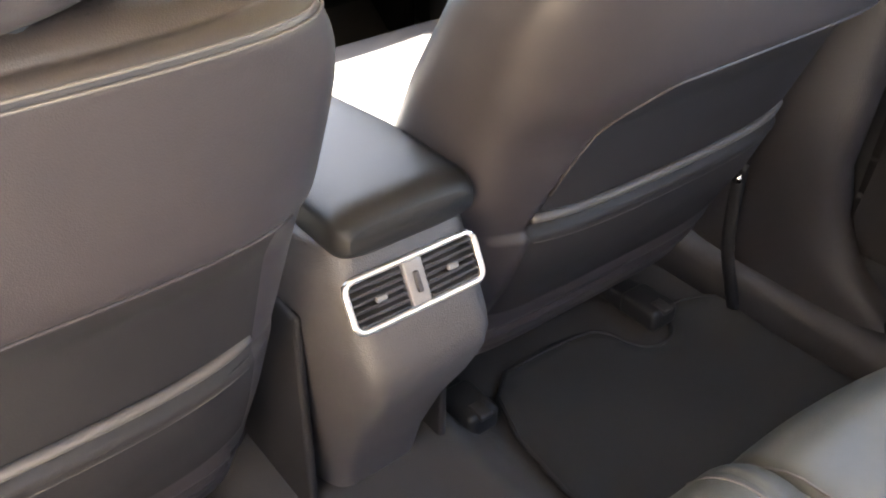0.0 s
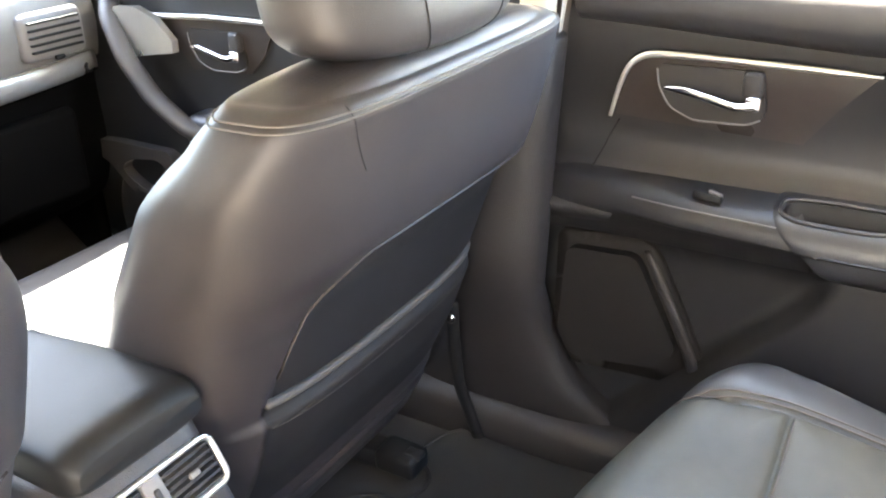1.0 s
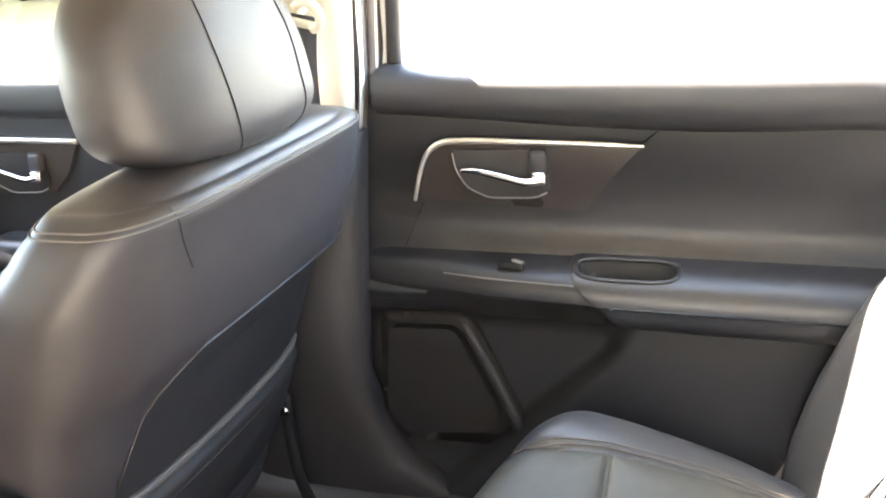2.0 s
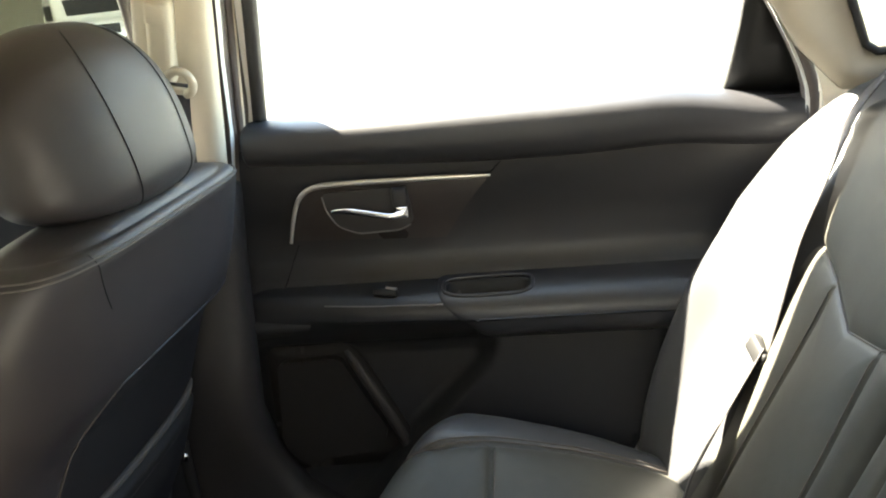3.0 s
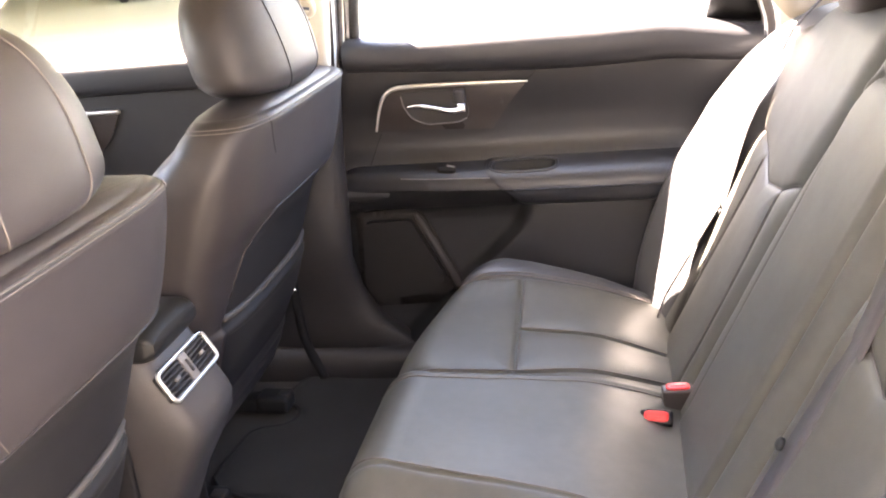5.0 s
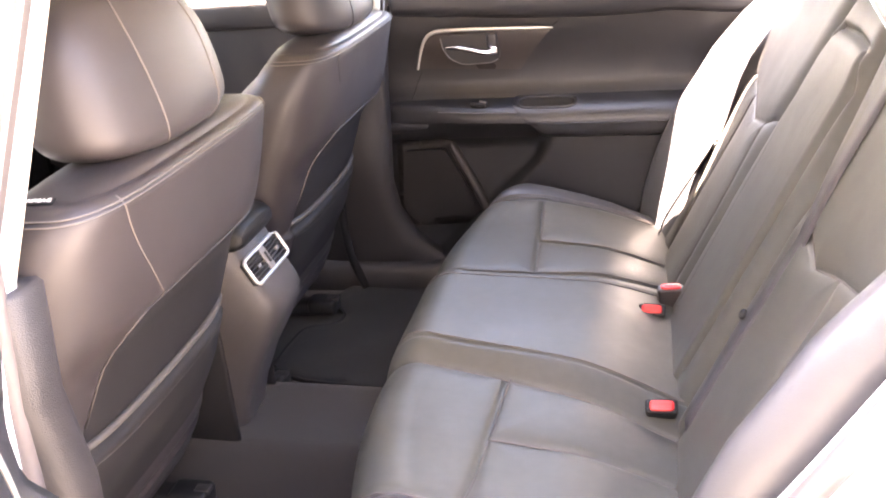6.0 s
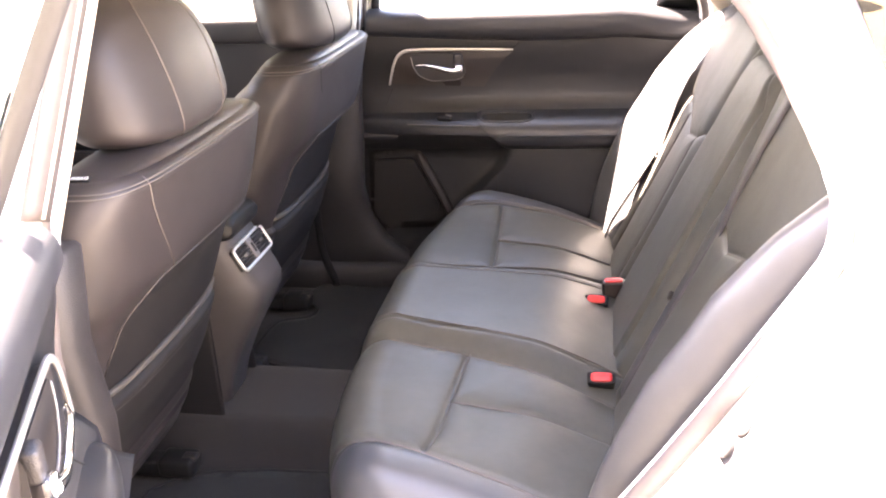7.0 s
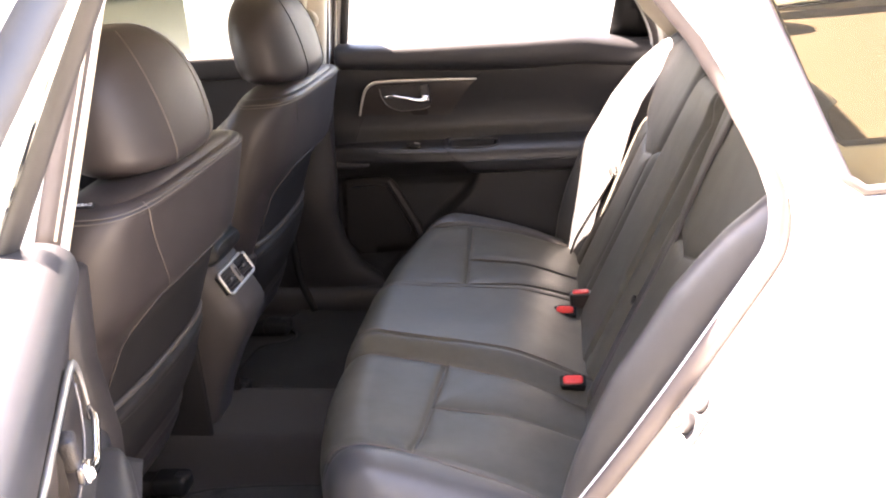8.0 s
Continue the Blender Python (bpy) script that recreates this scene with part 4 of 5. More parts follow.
part("stop_button", loft([[(-0.240 + r * math.cos(v), -0.822 + 0.9 * d - 0.42 * r * math.sin(v), 0.620 + 0.42 * d + 0.9 * r * math.sin(v)) for v in np.linspace(0, 2 * math.pi, 18, endpoint=False)] for d, r in ((0, 0.008), (0.004, 0.008), (0.006, 0.005))]), BLACK, belt2, "round black button")


def buckle(x, y, z, tilt, turn, red=True):
    t = thing("belt_buckle", "black seat belt buckle with a red release button on the cushion" if red else "upright seat belt buckle whose red button shows as a thin edge", "buckle", "belt buckles")
    house = bmesh.new()
    bmesh.ops.create_cube(house, size=1)
    bmesh.ops.scale(house, vec=(0.050, 0.024, 0.080), verts=house.verts)
    bmesh.ops.translate(house, vec=(0, 0, -0.044), verts=house.verts)
    for v in house.verts:
        if v.co.z < -0.05:
            v.co.x, v.co.y = v.co.x * 0.78, v.co.y * 0.85
    bmesh.ops.bevel(house, geom=house.edges[:], offset=0.005, segments=3, profile=0.5, affect="EDGES")
    part("housing", house, BLACK if red else BUCKLE, t)
    b = part("release_button", loft([[(0.0185 * k * u, 0.0085 * k * v, h) for u, v in zip(*sup(32, 4.5))] for h, k in ((-0.006, 1.0), (-0.0025, 1.0), (-0.0008, 0.95), (-0.0004, 0.7))]), RED, t, "red release button")
    part("slot", box(0.030, 0.0028, 0.003, 0.001, (0, -0.0098, -0.0035)), BLACK, b)
    part("press_rib", box(0.024, 0.0012, 0.0012, 0.0004, (0, 0.002, 0.0)), RED, b)
    t.matrix_basis = Matrix.Translation((x, y, z)) @ pose(0, 0, 0, tilt, 0, turn)
    return t


buckle(0.155, -0.734, 0.474, -4, 96, False)
buckle(0.088, -0.698, 0.459, -38, 84)
buckle(-0.232, -0.711, 0.459, -40, 92)


# ---- doors ----
def door_kit(hinge):
    """A maker of parts that are given in the car's own places and hang on a hinge."""
    shift = Matrix.Translation(-Vector(hinge))

    def add(name, me, mat, parent, label="", sharp=False, moved=True):
        if moved:
            me.transform(shift)
        return part(name, me, mat, parent, label, sharp)
    return add


def bar(y0, y1, zc, xc, hx, hz, e=3.0, n=40, ends=0.03, bend=None, deep=None):
    """A padded bar along the car with rounded ends."""
    rings = []
    for y in np.concatenate([y0 + (1 - np.cos(np.linspace(0.15, math.pi / 2, 8))) * ends * np.sign(y1 - y0), np.linspace(y0, y1, n)[3:-3], y1 - (1 - np.cos(np.linspace(math.pi / 2, 0.15, 8))) * ends * np.sign(y1 - y0)]):
        k = min(1, math.sqrt(max(0.03, 1 - (1 - min(abs(y - y0), abs(y1 - y)) / ends) ** 2)) if min(abs(y - y0), abs(y1 - y)) < ends else 1)
        cx, cz = sup(48, e)
        dz = bend(y) if bend else 0
        low = deep(y) if deep else 0
        rings.append([(xc + hx * (0.6 + 0.4 * k) * a, y, zc + dz + hz * (0.55 + 0.45 * k) * b + min(0.0, b) * low) for a, b in zip(cx, cz)])
    return loft(rings)


def lever(add, t, x, y0, y1, z):
    """The inside handle: a flat plate darkened as a shaded bowl, with a chrome rim, a chrome pull and a lock knob."""
    s = 1 if y1 > y0 else -1
    L = abs(y1 - y0)
    line = rounded(spaced([(y0 - s * 0.004, z + 0.032), (y0 - s * 0.002, z + 0.004), (y0 + s * 0.016, z - 0.024), (y0 + s * 0.05, z - 0.038), (y1 - s * 0.01, z - 0.036), (y1 + s * 0.002, z - 0.02), (y1 - s * 0.006, z + 0.034)], 0.022), 2)
    bowl = add("handle_bowl", plate(line, lambda u, v, back: (x + (0.012 if back else 0.0), u, v), 0.012, thick=True), BOWL_SHADE, t, "dark handle recess", sharp=True)
    rim = along([(x - 0.001, y0 - s * 0.002, z + 0.026), (x - 0.002, y0 + s * 0.002, z + 0.002), (x - 0.002, y0 + s * 0.018, z - 0.024), (x - 0.002, y0 + s * 0.05, z - 0.038), (x - 0.002, y1 - s * 0.02, z - 0.036), (x - 0.001, y1 - s * 0.004, z - 0.028)], 50)
    add("bowl_rim", tube(rim, 0.0014, 8, up=(1, 0, 0)), GREY, bowl, "thin bright rim")
    p = along([(x - 0.012, y0 + s * 0.012, z + 0.004), (x - 0.020, y0 + s * 0.04, z + 0.006), (x - 0.022, y0 + s * 0.6 * L, z - 0.003), (x - 0.022, y0 + s * 0.8 * L, z - 0.010), (x - 0.018, y1 - s * 0.006, z - 0.004)], 30)
    add("pull", tube(p, np.interp(np.linspace(0, 1, 30), [0, 0.15, 0.7, 1], [0.003, 0.0052, 0.0055, 0.007]), 12, flat=0.8, up=(1, 0, 0)), CHROME, bowl, "chrome pull lever")
    add("pull_end", box(0.014, 0.020, 0.020, 0.005, (x - 0.014, y1 - s * 0.012, z - 0.004)), CHROME, bowl, "chrome lever end")
    add("lock_knob", box(0.016, 0.026, 0.034, 0.006, (x - 0.004, y1 - s * 0.016, z + 0.018)), PLASTIC, bowl, "dark lock knob")


def rear_door():
    hinge = (0.85, -0.02, 0.0)
    t = thing("rear_door", "car rear door with a dark padded panel, chrome handle and armrest", "car door", "rear doors")
    add = door_kit(hinge)
    cen = np.array((-0.47, 0.75))
    line = [cen + (np.array(v) - cen) * (1.13 if v[0] < -0.55 and v[1] < 0.62 else 1.05) for v in REAR_OPENING]
    low = [v for v in line if v[1] < 0.945]
    low = [np.array((-0.087, 0.945))] + low + [np.array((-0.932, 0.945))]
    order = sorted(low, key=lambda v: -math.atan2(v[1] - 0.70, v[0] + 0.47) % (2 * math.pi))
    def panel_x(y, z):
        """The padded panel leans out below the ledge, turns in again above the armrest and is hollow round the speaker."""
        x = 0.741 + 0.024 * float(ease(0.905, 0.765, np.float64(z))) - 0.030 * float(ease(0.733, 0.682, np.float64(z)))
        edge = -0.437 + 0.02 * (0.59 - z) / 0.045 if z > 0.545 else -0.417 + (0.545 - z) * 1.05
        pad = float(ease(0.0, 0.022, np.float64(edge - y)))
        if z < 0.645:
            x = 0.752 - 0.034 * pad - 0.008 * float(ease(0.50, 0.36, np.float64(z)))
            # below the armrest the panel slopes out into the hollow
            x -= 0.050 * (1 - pad) * float(ease(0.575, 0.645, np.float64(z)))
        return x
    body = add("door_panel", plate(order, lambda u, v, back: (panel_x(u, v) + (0.02 if back else 0), u, v), 0.016, thick=True), PLASTIC_SOFT, t, "dark padded inner panel")
    add("upper_pad", bar(-0.084, -0.945, 0.936, 0.772, 0.053, 0.036, 2.5, 50, 0.008, lambda y: -0.004 * math.sin((y + 0.09) / -0.85 * math.pi) - 0.028 * float(ease(-0.72, -0.94, np.float64(y))), lambda y: 0.020 * math.sin(math.pi * min(1.0, max(0.0, (y + 0.09) / -0.85)) ** 1.3)), LEDGE_LIT, body, "soft dark window ledge")
    # armrest in two lengths that meet at a slanting seam, with a hollow pull cup in the rear one
    def arm_ring(y, grow, e, lean=0.0, cup=False, slope=False):
        ring = []
        for a, b in zip(*sup(120, e)):
            wide = 0.046 if a > 0 else float(np.interp(y, [-0.40, -0.25, -0.05], [0.046, 0.039, 0.013]))
            x, z = 0.727 + (wide + grow) * a, 0.653 + (0.030 + grow) * b
            if b > 0:
                z += 0.38 * (x - 0.705) + 9.0 * max(0.0, x - 0.736) ** 2
                if cup:
                    hole = max(0.0, 1 - ((y + 0.455) / 0.068) ** 4 - ((x - 0.717) / 0.018) ** 4)
                    z -= 0.033 * min(1, hole * 4.5)
            if b < 0 and slope:
                x, z = 0.727 + wide * a * (1 - 0.85 * abs(b) ** 1.3), 0.653 + 0.052 * b
            elif b < 0:
                z += 0.018 * b * float(ease(-0.20, -0.42, np.float64(y)))
            ring.append((x, y - lean * (0.5 - 0.5 * b), z))
        return ring
    rings = [arm_ring(y, 0.0 - 0.010 * math.exp(-(-0.052 - y) / 0.012), 3.0, 0.0, y < -0.36, True) for y in np.linspace(-0.052, -0.43, 60)]
    front_arm = add("armrest", loft(rings), PLASTIC_SOFT, body, "dark front armrest section")
    add("lip", tube(along([(0.698, -0.19, 0.676), (0.691, -0.26, 0.674), (0.688, -0.33, 0.673), (0.687, -0.385, 0.672)], 24), 0.0011, 6), GREY, front_arm, "thin lip of the switch panel")
    rings = []
    for y in np.concatenate([-0.372 - 0.014 * (1 - np.cos(np.linspace(0, math.pi / 2, 7))), np.linspace(-0.39, -0.82, 130)]):
        k = min(1.0, (-0.372 - y) / 0.016)
        rings.append(arm_ring(y, -0.002 + 0.005 * math.sqrt(max(0.0, 1 - (1 - k) ** 2)), 2.7, 0.075 * (1 - float(ease(-0.40, -0.55, np.float64(y)))), True))
    arm = add("armrest", loft(rings), DOOR_LEATHER, body, "padded leather armrest with a pull cup")
    cx, cz = sup(72, 3.6)
    rim = []
    for u, v in zip(cx, cz):
        x = 0.717 + 0.0195 * v
        b = (1 - min(1, abs((x - 0.727) / 0.049)) ** 2.7) ** (1 / 2.7)
        rim.append((x, -0.455 + 0.071 * u, 0.653 + 0.033 * b + 0.38 * (x - 0.705)))
    # Black lining added as the cup's shade; bare walls would catch the light
    liner = []
    for su, sv, low in ((0.30, 0.30, 0.656), (0.96, 0.90, 0.656), (1.0, 1.0, 0.661), (1.0, 1.0, None), (1.06, 1.06, None)):
        top = [(0.717 + 0.0158 * sv * v, -0.455 + 0.0625 * su * u) for u, v in zip(cx, cz)]
        liner.append([(x, y, low if low else 0.683 + 0.40 * (x - 0.705)) for x, y in top])
    add("cup_liner", from_grid(np.array(liner), True), BLACK, arm, "matt black cup lining")
    add("cup_rim", tube(rim, 0.0034, 8, closed=True), DOOR_LEATHER, arm, "dark raised rim")
    add("window_switch", box(0.018, 0.040, 0.012, 0.004, (0.712, -0.290, 0.688), rot=(6, 22, 0)), BLACK, body, "window switch")
    add("switch_top", box(0.012, 0.018, 0.005, 0.002, (0.712, -0.300, 0.695), rot=(14, 22, 0)), GREY, body, "bright switch edge")
    # bronze insert with its silver strip
    tri = [(-0.143, 0.775), (-0.150, 0.81), (-0.172, 0.852), (-0.195, 0.862), (-0.472, 0.862), (-0.43, 0.815), (-0.393, 0.764)]
    ins = add("trim_insert", plate(tri, lambda u, v, back: (0.737 + (0.030 if back else 0.010 * float(ease(0.86, 0.765, np.float64(v)))), u, v), 0.012, thick=True), WOODLIKE, body, "bronze-brown trim insert", sharp=True)
    p = along([(0.734, -0.140, 0.775), (0.733, -0.150, 0.815), (0.733, -0.163, 0.850), (0.733, -0.185, 0.866), (0.733, -0.24, 0.8675), (0.734, -0.36, 0.8655), (0.736, -0.474, 0.862)], 60)
    add("silver_strip", tube(p, np.interp(np.linspace(0, 1, 60), [0, 0.2, 0.3, 0.9, 1], [0.0028, 0.0042, 0.0050, 0.0040, 0.0018]), 10, flat=0.8, up=(1, 0, 0)), SILVER, ins, "satin silver strip")
    for crease in ([(-0.112, 0.690), (-0.128, 0.735), (-0.142, 0.762)], [(-0.470, 0.862), (-0.478, 0.868), (-0.505, 0.897)]):
        line3 = [(panel_x(y, z) - 0.0004, y, z) for y, z in spaced(crease, 0.006, False)]
        add("crease", tube(line3, 0.0011, 6, up=(1, 0, 0)), BLACK, body, "dark moulded crease")
    lever(add, ins, 0.733, -0.205, -0.345, 0.822)
    # speaker grille, rib and door pocket
    gr = rounded(spaced([(-0.086, 0.570), (-0.194, 0.576), (-0.262, 0.435), (-0.24, 0.40), (-0.095, 0.385), (-0.072, 0.42)], 0.03), 2)
    grille = add("speaker_grille", plate(gr, lambda u, v, back: (0.716 + (0.02 if back else 0) + 0.004 * abs(u + 0.16) / 0.1, u, v), 0.02, thick=True), GRILLE, body, "dark speaker grille", sharp=True)
    # Dark plate added where the hollow round the speaker lies in shade
    sr = rounded(spaced([(-0.066, 0.590), (-0.200, 0.596), (-0.222, 0.575), (-0.300, 0.415), (-0.290, 0.372), (-0.085, 0.362), (-0.060, 0.42)], 0.03), 2)
    add("speaker_surround", plate(sr, lambda u, v, back: (0.7345 + (0.024 if back else 0), u, v), 0.02, thick=True), GRILLE, body, "smooth dark speaker surround")
    add("rib", tube(along([(0.727, -0.206, 0.585), (0.724, -0.220, 0.56), (0.723, -0.260, 0.48), (0.724, -0.288, 0.415), (0.728, -0.288, 0.385)], 30), np.interp(np.linspace(0, 1, 30), [0, 0.15, 0.85, 1], [0.004, 0.009, 0.010, 0.004]), 14, flat=0.45, up=(1, 0, 0)), PLASTIC, body, "moulded rib")
    # outer skin, glass and frame
    out = [cen + (np.array(v) - cen) * 0.985 for v in REAR_OUTER]
    win = rounded(spaced([(-0.095, 0.925), (-0.195, 1.275), (-0.30, 1.295), (-0.60, 1.285), (-0.81, 1.18), (-0.945, 0.925)], 0.08), 2)
    add("door_skin", plate(out, lambda u, v, back: (skin(v) - (0.03 if back else 0.001), u, v), 0.04, [win], thick=True), PAINT, t, "white painted outer skin", sharp=True)
    rim = rounded(spaced([(-0.090, 0.915), (-0.188, 1.285), (-0.30, 1.305), (-0.605, 1.295), (-0.82, 1.187), (-0.958, 0.915)], 0.08), 2)
    add("window_frame", tube([(skin(z) - 0.035, y, z) for y, z in spaced(rim, 0.02)], 0.012, 10, up=(1, 0, 0), closed=True), RUBBER, t, "black window channel")
    pane = add("pane", plate(win, lambda u, v, back: (skin(v) - (0.024 if back else 0.020), u, v), 0.05, thick=True), GLASS, t, "clear window glass", sharp=True)
    pane.visible_shadow = False
    add("corner_cover", plate([(-0.833, 0.950), (-0.945, 0.940), (-0.905, 1.03), (-0.856, 1.14), (-0.848, 1.05)], lambda u, v, back: (skin(v) - (0.03 if back else 0.055), u, v), 0.03, thick=True), BLACK, t, "black triangular window corner")
    add("door_edge", tube([(min(0.79, skin(z) - 0.014), y, z) for y, z in spaced([v for v in (cen + (np.array(q) - cen) * 0.978 for q in REAR_OUTER)], 0.03)], 0.012, 8, up=(1, 0, 0), closed=True), PAINT, t, "white folded door edge")
    t.location = hinge
    return t, hinge


far_rear, HINGE = rear_door()
OPEN_ANGLE = 66.6
near_rear = copy_thing(far_rear, Matrix.Translation((-HINGE[0] + 0.004, HINGE[1] + 0.003, 0.006)) @ pose(0, 0, 0, 0, 0, -OPEN_ANGLE) @ Matrix.Diagonal((-1, 1, 1, 1)))
near_rear["label"] = "opened car rear door with a dark padded panel and chrome handle"


def front_door():
    hinge = (0.85, 1.02, 0.0)
    t = thing("front_door", "car front door with a dark panel, silver-edged grab handle and chrome lever", "car door", "front doors")
    add = door_kit(hinge)
    cen = np.array((0.52, 0.70))
    low = [v for v in (cen + (np.array(q) - cen) * 0.990 for q in FRONT_OPENING) if v[1] < 0.94]
    low += [np.array((0.055, 0.945)), np.array((0.96, 0.945))]
    order = sorted(low, key=lambda v: -math.atan2(v[1] - 0.65, v[0] - 0.52) % (2 * math.pi))
    body = add("door_panel", plate(order, lambda u, v, back: (0.742 + (0.02 if back else 0) - 0.02 * float(ease(0.62, 0.50, np.float64(v))), u, v), 0.025, thick=True), PLASTIC_SOFT, t, "dark padded inner panel")
    add("upper_pad", bar(0.07, 0.95, 0.930, 0.763, 0.044, 0.037, 4.0, 40, 0.02), PLASTIC_SOFT, body, "soft dark window ledge")
    add("armrest", bar(0.10, 0.66, 0.655, 0.725, 0.042, 0.034, 3.4, 40, 0.03), DOOR_LEATHER, body, "padded armrest")
    ins = add("trim_insert", plate([(0.735, 0.85), (0.455, 0.856), (0.485, 0.80), (0.52, 0.765), (0.66, 0.760)], lambda u, v, back: (0.736 + (0.008 if back else 0), u, v), 0.02, thick=True), WOODLIKE, body, "bronze-brown trim insert", sharp=True)
    add("silver_strip", tube(along([(0.733, 0.452, 0.857), (0.731, 0.60, 0.858), (0.729, 0.74, 0.852)], 30), 0.0055, 10, up=(1, 0, 0)), SILVER, ins, "satin silver strip")
    lever(add, ins, 0.732, 0.655, 0.525, 0.802)
    grab = add("grab_handle", tube(along([(0.728, 0.845, 0.872), (0.695, 0.815, 0.845), (0.680, 0.770, 0.783), (0.678, 0.711, 0.714), (0.682, 0.635, 0.662), (0.705, 0.575, 0.648)], 50), 0.016, 14, flat=1.2, up=(1, 0, 0)), CONSOLE, body, "dark grey curved grab handle")
    add("silver_plate", plate(rounded([(0.835, 0.866), (0.729, 0.872), (0.652, 0.797), (0.735, 0.786), (0.790, 0.776)], 1), lambda u, v, back: (0.704 + (0.015 if back else 0), u, v), 0.015, thick=True), SILVER, grab, "satin silver handle plate", sharp=True)
    rings = []
    for z in np.linspace(0.26, 0.50, 22):
        cx, cy = sup(40, 2.8)
        k = 0.75 + 0.25 * math.sin(math.pi * (z - 0.26) / 0.3)
        rings.append([(0.722 + 0.030 * k * u, 0.66 + 0.25 * k * v, z - 0.02 + 0.05 * v) for u, v in zip(cx, cy)])
    pocket = add("door_pocket", loft(rings), PLASTIC, body, "moulded door pocket")
    hole = rounded(spaced([(0.868, 0.552), (0.835, 0.572), (0.755, 0.582), (0.725, 0.55), (0.745, 0.508), (0.800, 0.508), (0.845, 0.530)], 0.03), 2)
    add("bottle_ring", plate(rounded(spaced([(0.990, 0.597), (0.88, 0.604), (0.725, 0.602), (0.695, 0.55), (0.735, 0.483), (0.800, 0.485), (0.850, 0.506), (0.896, 0.553)], 0.03), 1), lambda u, v, back: (0.700 + (0.022 if back else 0), u, v), 0.014, [hole], thick=True), CONSOLE, pocket, "grey bottle holder rim", sharp=True)
    out = [cen + (np.array(v) - cen) * 0.985 for v in FRONT_OUTER]
    win = rounded(spaced([(0.080, 0.925), (0.022, 1.235), (0.13, 1.262), (0.34, 1.262), (0.67, 1.12), (0.93, 0.925)], 0.08), 2)
    add("door_skin", plate(out, lambda u, v, back: (skin(v) - (0.03 if back else 0.001), u, v), 0.05, [win], thick=True), PAINT, t, "white painted outer skin", sharp=True)
    rim = rounded(spaced([(0.073, 0.915), (0.014, 1.245), (0.13, 1.272), (0.345, 1.272), (0.68, 1.13), (0.95, 0.915)], 0.08), 2)
    add("window_frame", tube([(skin(z) - 0.035, y, z) for y, z in spaced(rim, 0.02)], 0.013, 10, up=(1, 0, 0), closed=True), RUBBER, t, "black window channel")
    pane = add("pane", plate(win, lambda u, v, back: (skin(v) - (0.024 if back else 0.020), u, v), 0.06, thick=True), FRONT_GLASS, t, "lightly tinted window glass", sharp=True)
    pane.visible_shadow = False
    add("pillar_cover", plate([(0.042, 0.965), (-0.048, 1.29), (-0.072, 1.29), (0.015, 0.965)], lambda u, v, back: (skin(v) + (0.0 if back else 0.004), u, v), 0.03, thick=True), BLACK, t, "black pillar cover strip")
    t.location = hinge
    return t, hinge


far_front, FHINGE = front_door()
copy_thing(far_front, Matrix.Translation((-FHINGE[0], FHINGE[1], 0)) @ Matrix.Diagonal((-1, 1, 1, 1)))

# ---- front belt on the far pillar ----
fb = thing("seat_belt", "beige belt height adjuster with dark webbing on the pillar", "seat belt")
part("adjuster", box(0.034, 0.036, 0.125, 0.010, (0.604, -0.046, 1.118), rot=(14, -16, 0)), BEIGE, fb, "beige height adjuster")
part("push_button", box(0.010, 0.028, 0.030, 0.004, (0.580, -0.053, 1.158), rot=(14, -16, 0)), BEIGE, fb, "beige release button")
part("guide_hook", tube(along([(0.596, -0.048, 1.072), (0.588, -0.064, 1.080), (0.586, -0.080, 1.074), (0.588, -0.087, 1.060), (0.592, -0.082, 1.047), (0.597, -0.070, 1.044)], 30), 0.0065, 10, up=(1, 0, 0)), BEIGE, fb, "beige hooked belt guide")
part("guide_bar", box(0.012, 0.050, 0.010, 0.004, (0.600, -0.050, 1.052), rot=(14, -16, 0)), BEIGE, fb, "beige guide bar")
part("webbing", strap(along([(0.602, -0.052, 1.062), (0.610, -0.040, 1.00), (0.650, -0.020, 0.90), (0.668, 0.03, 0.70), (0.668, 0.06, 0.50)]), 0.046, 0.0015, (-1, 0, 0)), WEBBING, fb)
an = part("anchor", tube(along([(0.640, 0.070, 0.475), (0.645, 0.074, 0.43), (0.650, 0.07, 0.32), (0.660, 0.04, 0.215)], 24), 0.012, 10, flat=0.5, up=(1, 0, 0)), BLACK, fb, "black belt anchor arm")
part("anchor_bolt", loft([[(0.640 - d, 0.072 + r * math.cos(v), 0.447 + r * math.sin(v)) for v in np.linspace(0, 2 * math.pi, 16, endpoint=False)] for d, r in ((0, 0.009), (0.006, 0.009), (0.008, 0.005))]), CHROME, an, "bright bolt head")


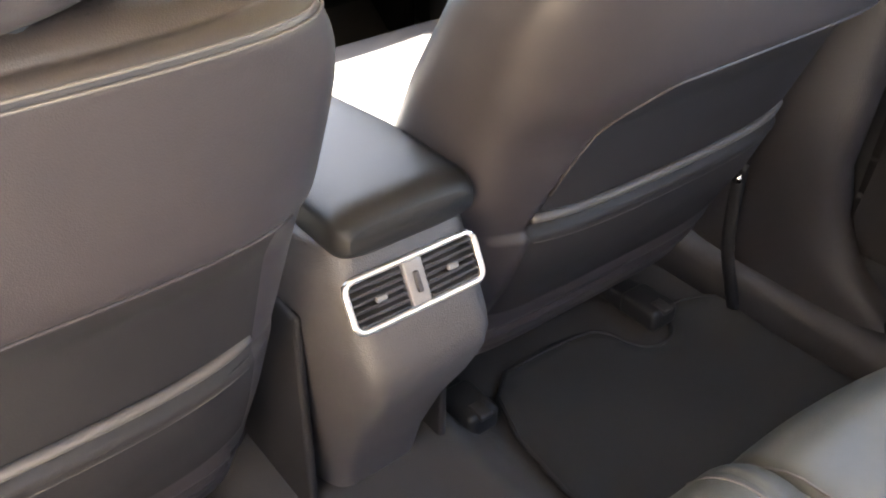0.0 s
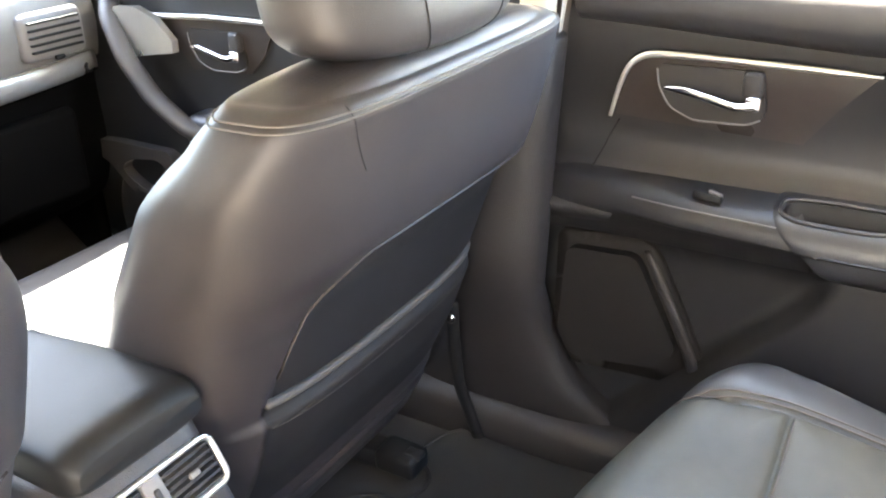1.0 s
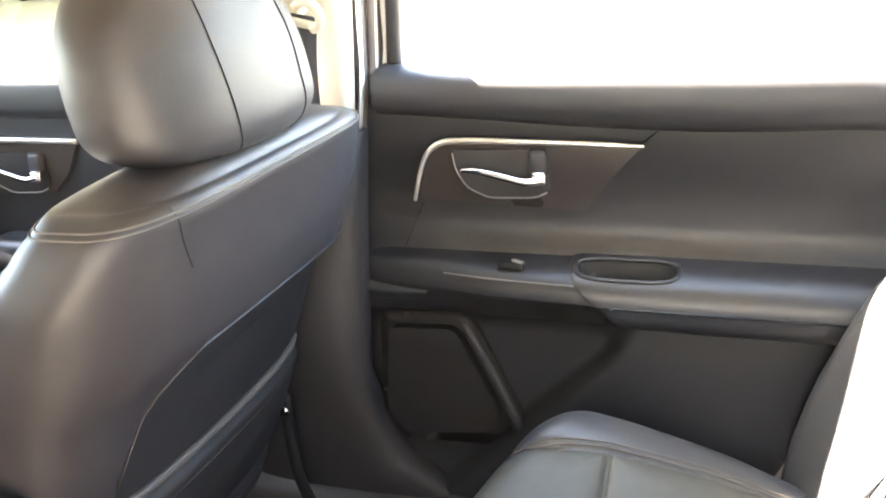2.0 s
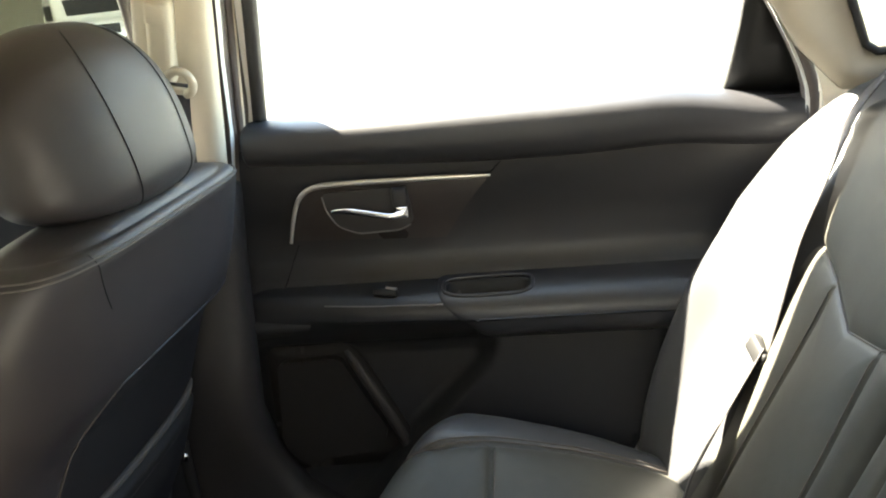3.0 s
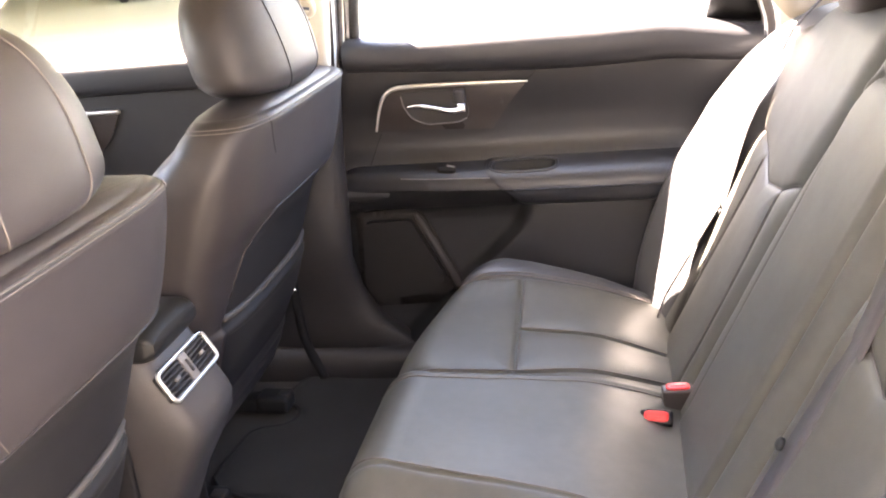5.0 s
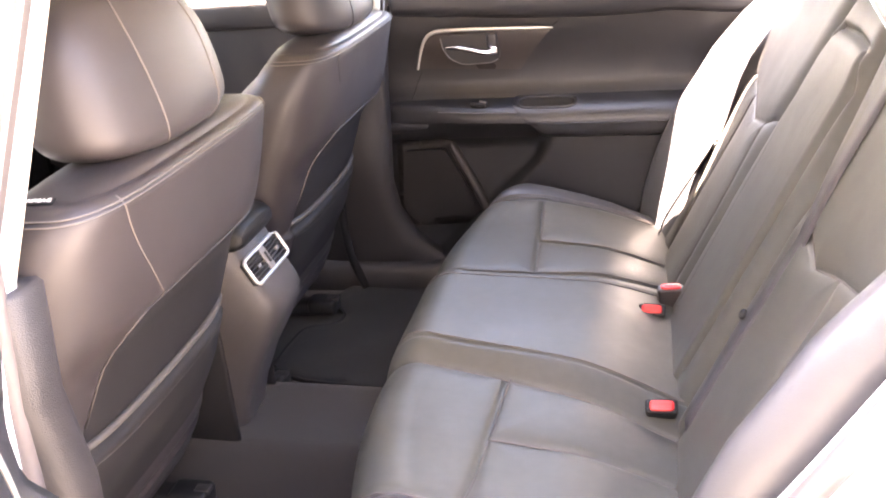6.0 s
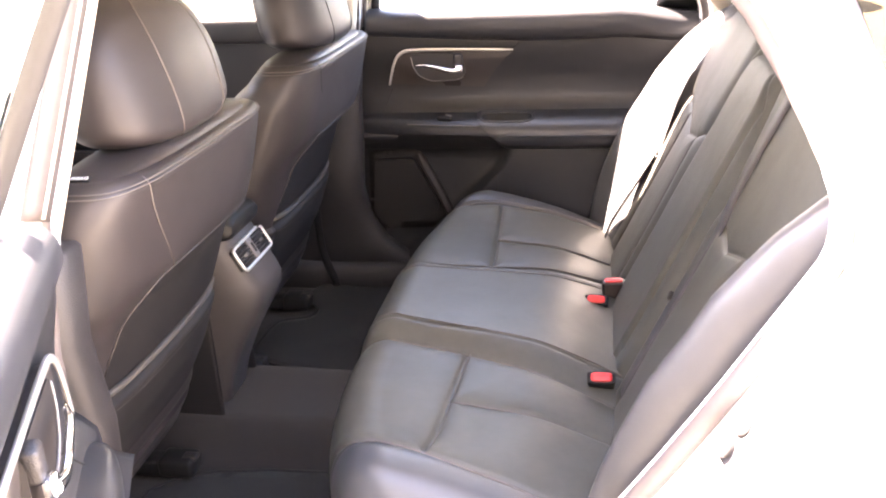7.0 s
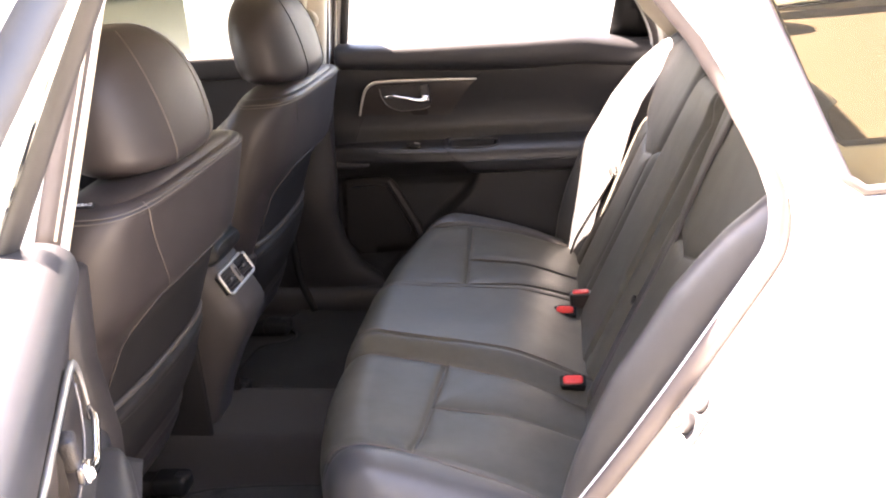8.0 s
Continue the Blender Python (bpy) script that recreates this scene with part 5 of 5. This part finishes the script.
# ---- cars parked across the yard ----
def parked_car(x, y, turn, tall):
    t = thing("parked_car", "white parked car across the yard", "car", "parked cars")
    h = 1.75 if tall else 1.5
    prof = [(-2.2, 0.35), (-2.2, 0.95), (-2.0, 1.05), (-1.7, h - 0.1), (-1.3, h), (0.3, h), (0.6, h - 0.05), (1.25, 1.08), (2.0, 0.98), (2.2, 0.8), (2.2, 0.35), (1.9, 0.28), (-1.9, 0.28)]
    pr = rounded(prof, 2)
    part("body", loft([[(w, a, b * k + 0.3 * (1 - k)) for a, b in pr] for w, k in ((-0.90, 0.9), (-0.86, 0.98), (-0.6, 1.0), (0.6, 1.0), (0.86, 0.98), (0.90, 0.9))]), PAINT, t, "white painted body")
    part("windscreen", box(1.3, 0.02, 0.6, 0.01, (0, 1.0, 1.36), rot=(52, 0, 0)), BLACK, t, "dark windscreen")
    for sx in (-1, 1):
        part("side_window", box(0.02, 1.9, 0.36, 0.01, (sx * 0.895, -0.4, 1.28)), BLACK, t, "dark side window")
        lamp = part("headlight", box(0.40, 0.10, 0.20, 0.04, (sx * 0.66, 2.17, 0.82)), STEEL, t, "clear headlight")
        for yy in (-1.35, 1.35):
            wh = part("wheel", loft([[(sx * (0.72 + d), yy + r * math.cos(v), 0.34 + r * math.sin(v)) for v in np.linspace(0, 2 * math.pi, 28, endpoint=False)] for d, r in ((0, 0.2), (0, 0.31), (0.03, 0.34), (0.17, 0.34), (0.2, 0.3), (0.19, 0.22))]), RUBBER, t)
            part("rim", loft([[(sx * (0.90 + d), yy + r * math.cos(v), 0.34 + r * math.sin(v)) for v in np.linspace(0, 2 * math.pi, 20, endpoint=False)] for d, r in ((0, 0.21), (0.02, 0.2), (0.0, 0.05))]), STEEL, wh)
    part("grille", box(0.75, 0.06, 0.22, 0.02, (0, 2.19, 0.80)), BLACK, t, "dark grille")
    part("bumper_grille", box(1.2, 0.06, 0.14, 0.02, (0, 2.19, 0.50)), BLACK, t, "dark lower grille")
    t.matrix_basis = Matrix.Translation((x, y, GROUND)) @ pose(0, 0, 0, 0, 0, turn)
    return t


parked_car(20.2, 17.0, 130, True)
parked_car(21.8, 11.3, 125, True)
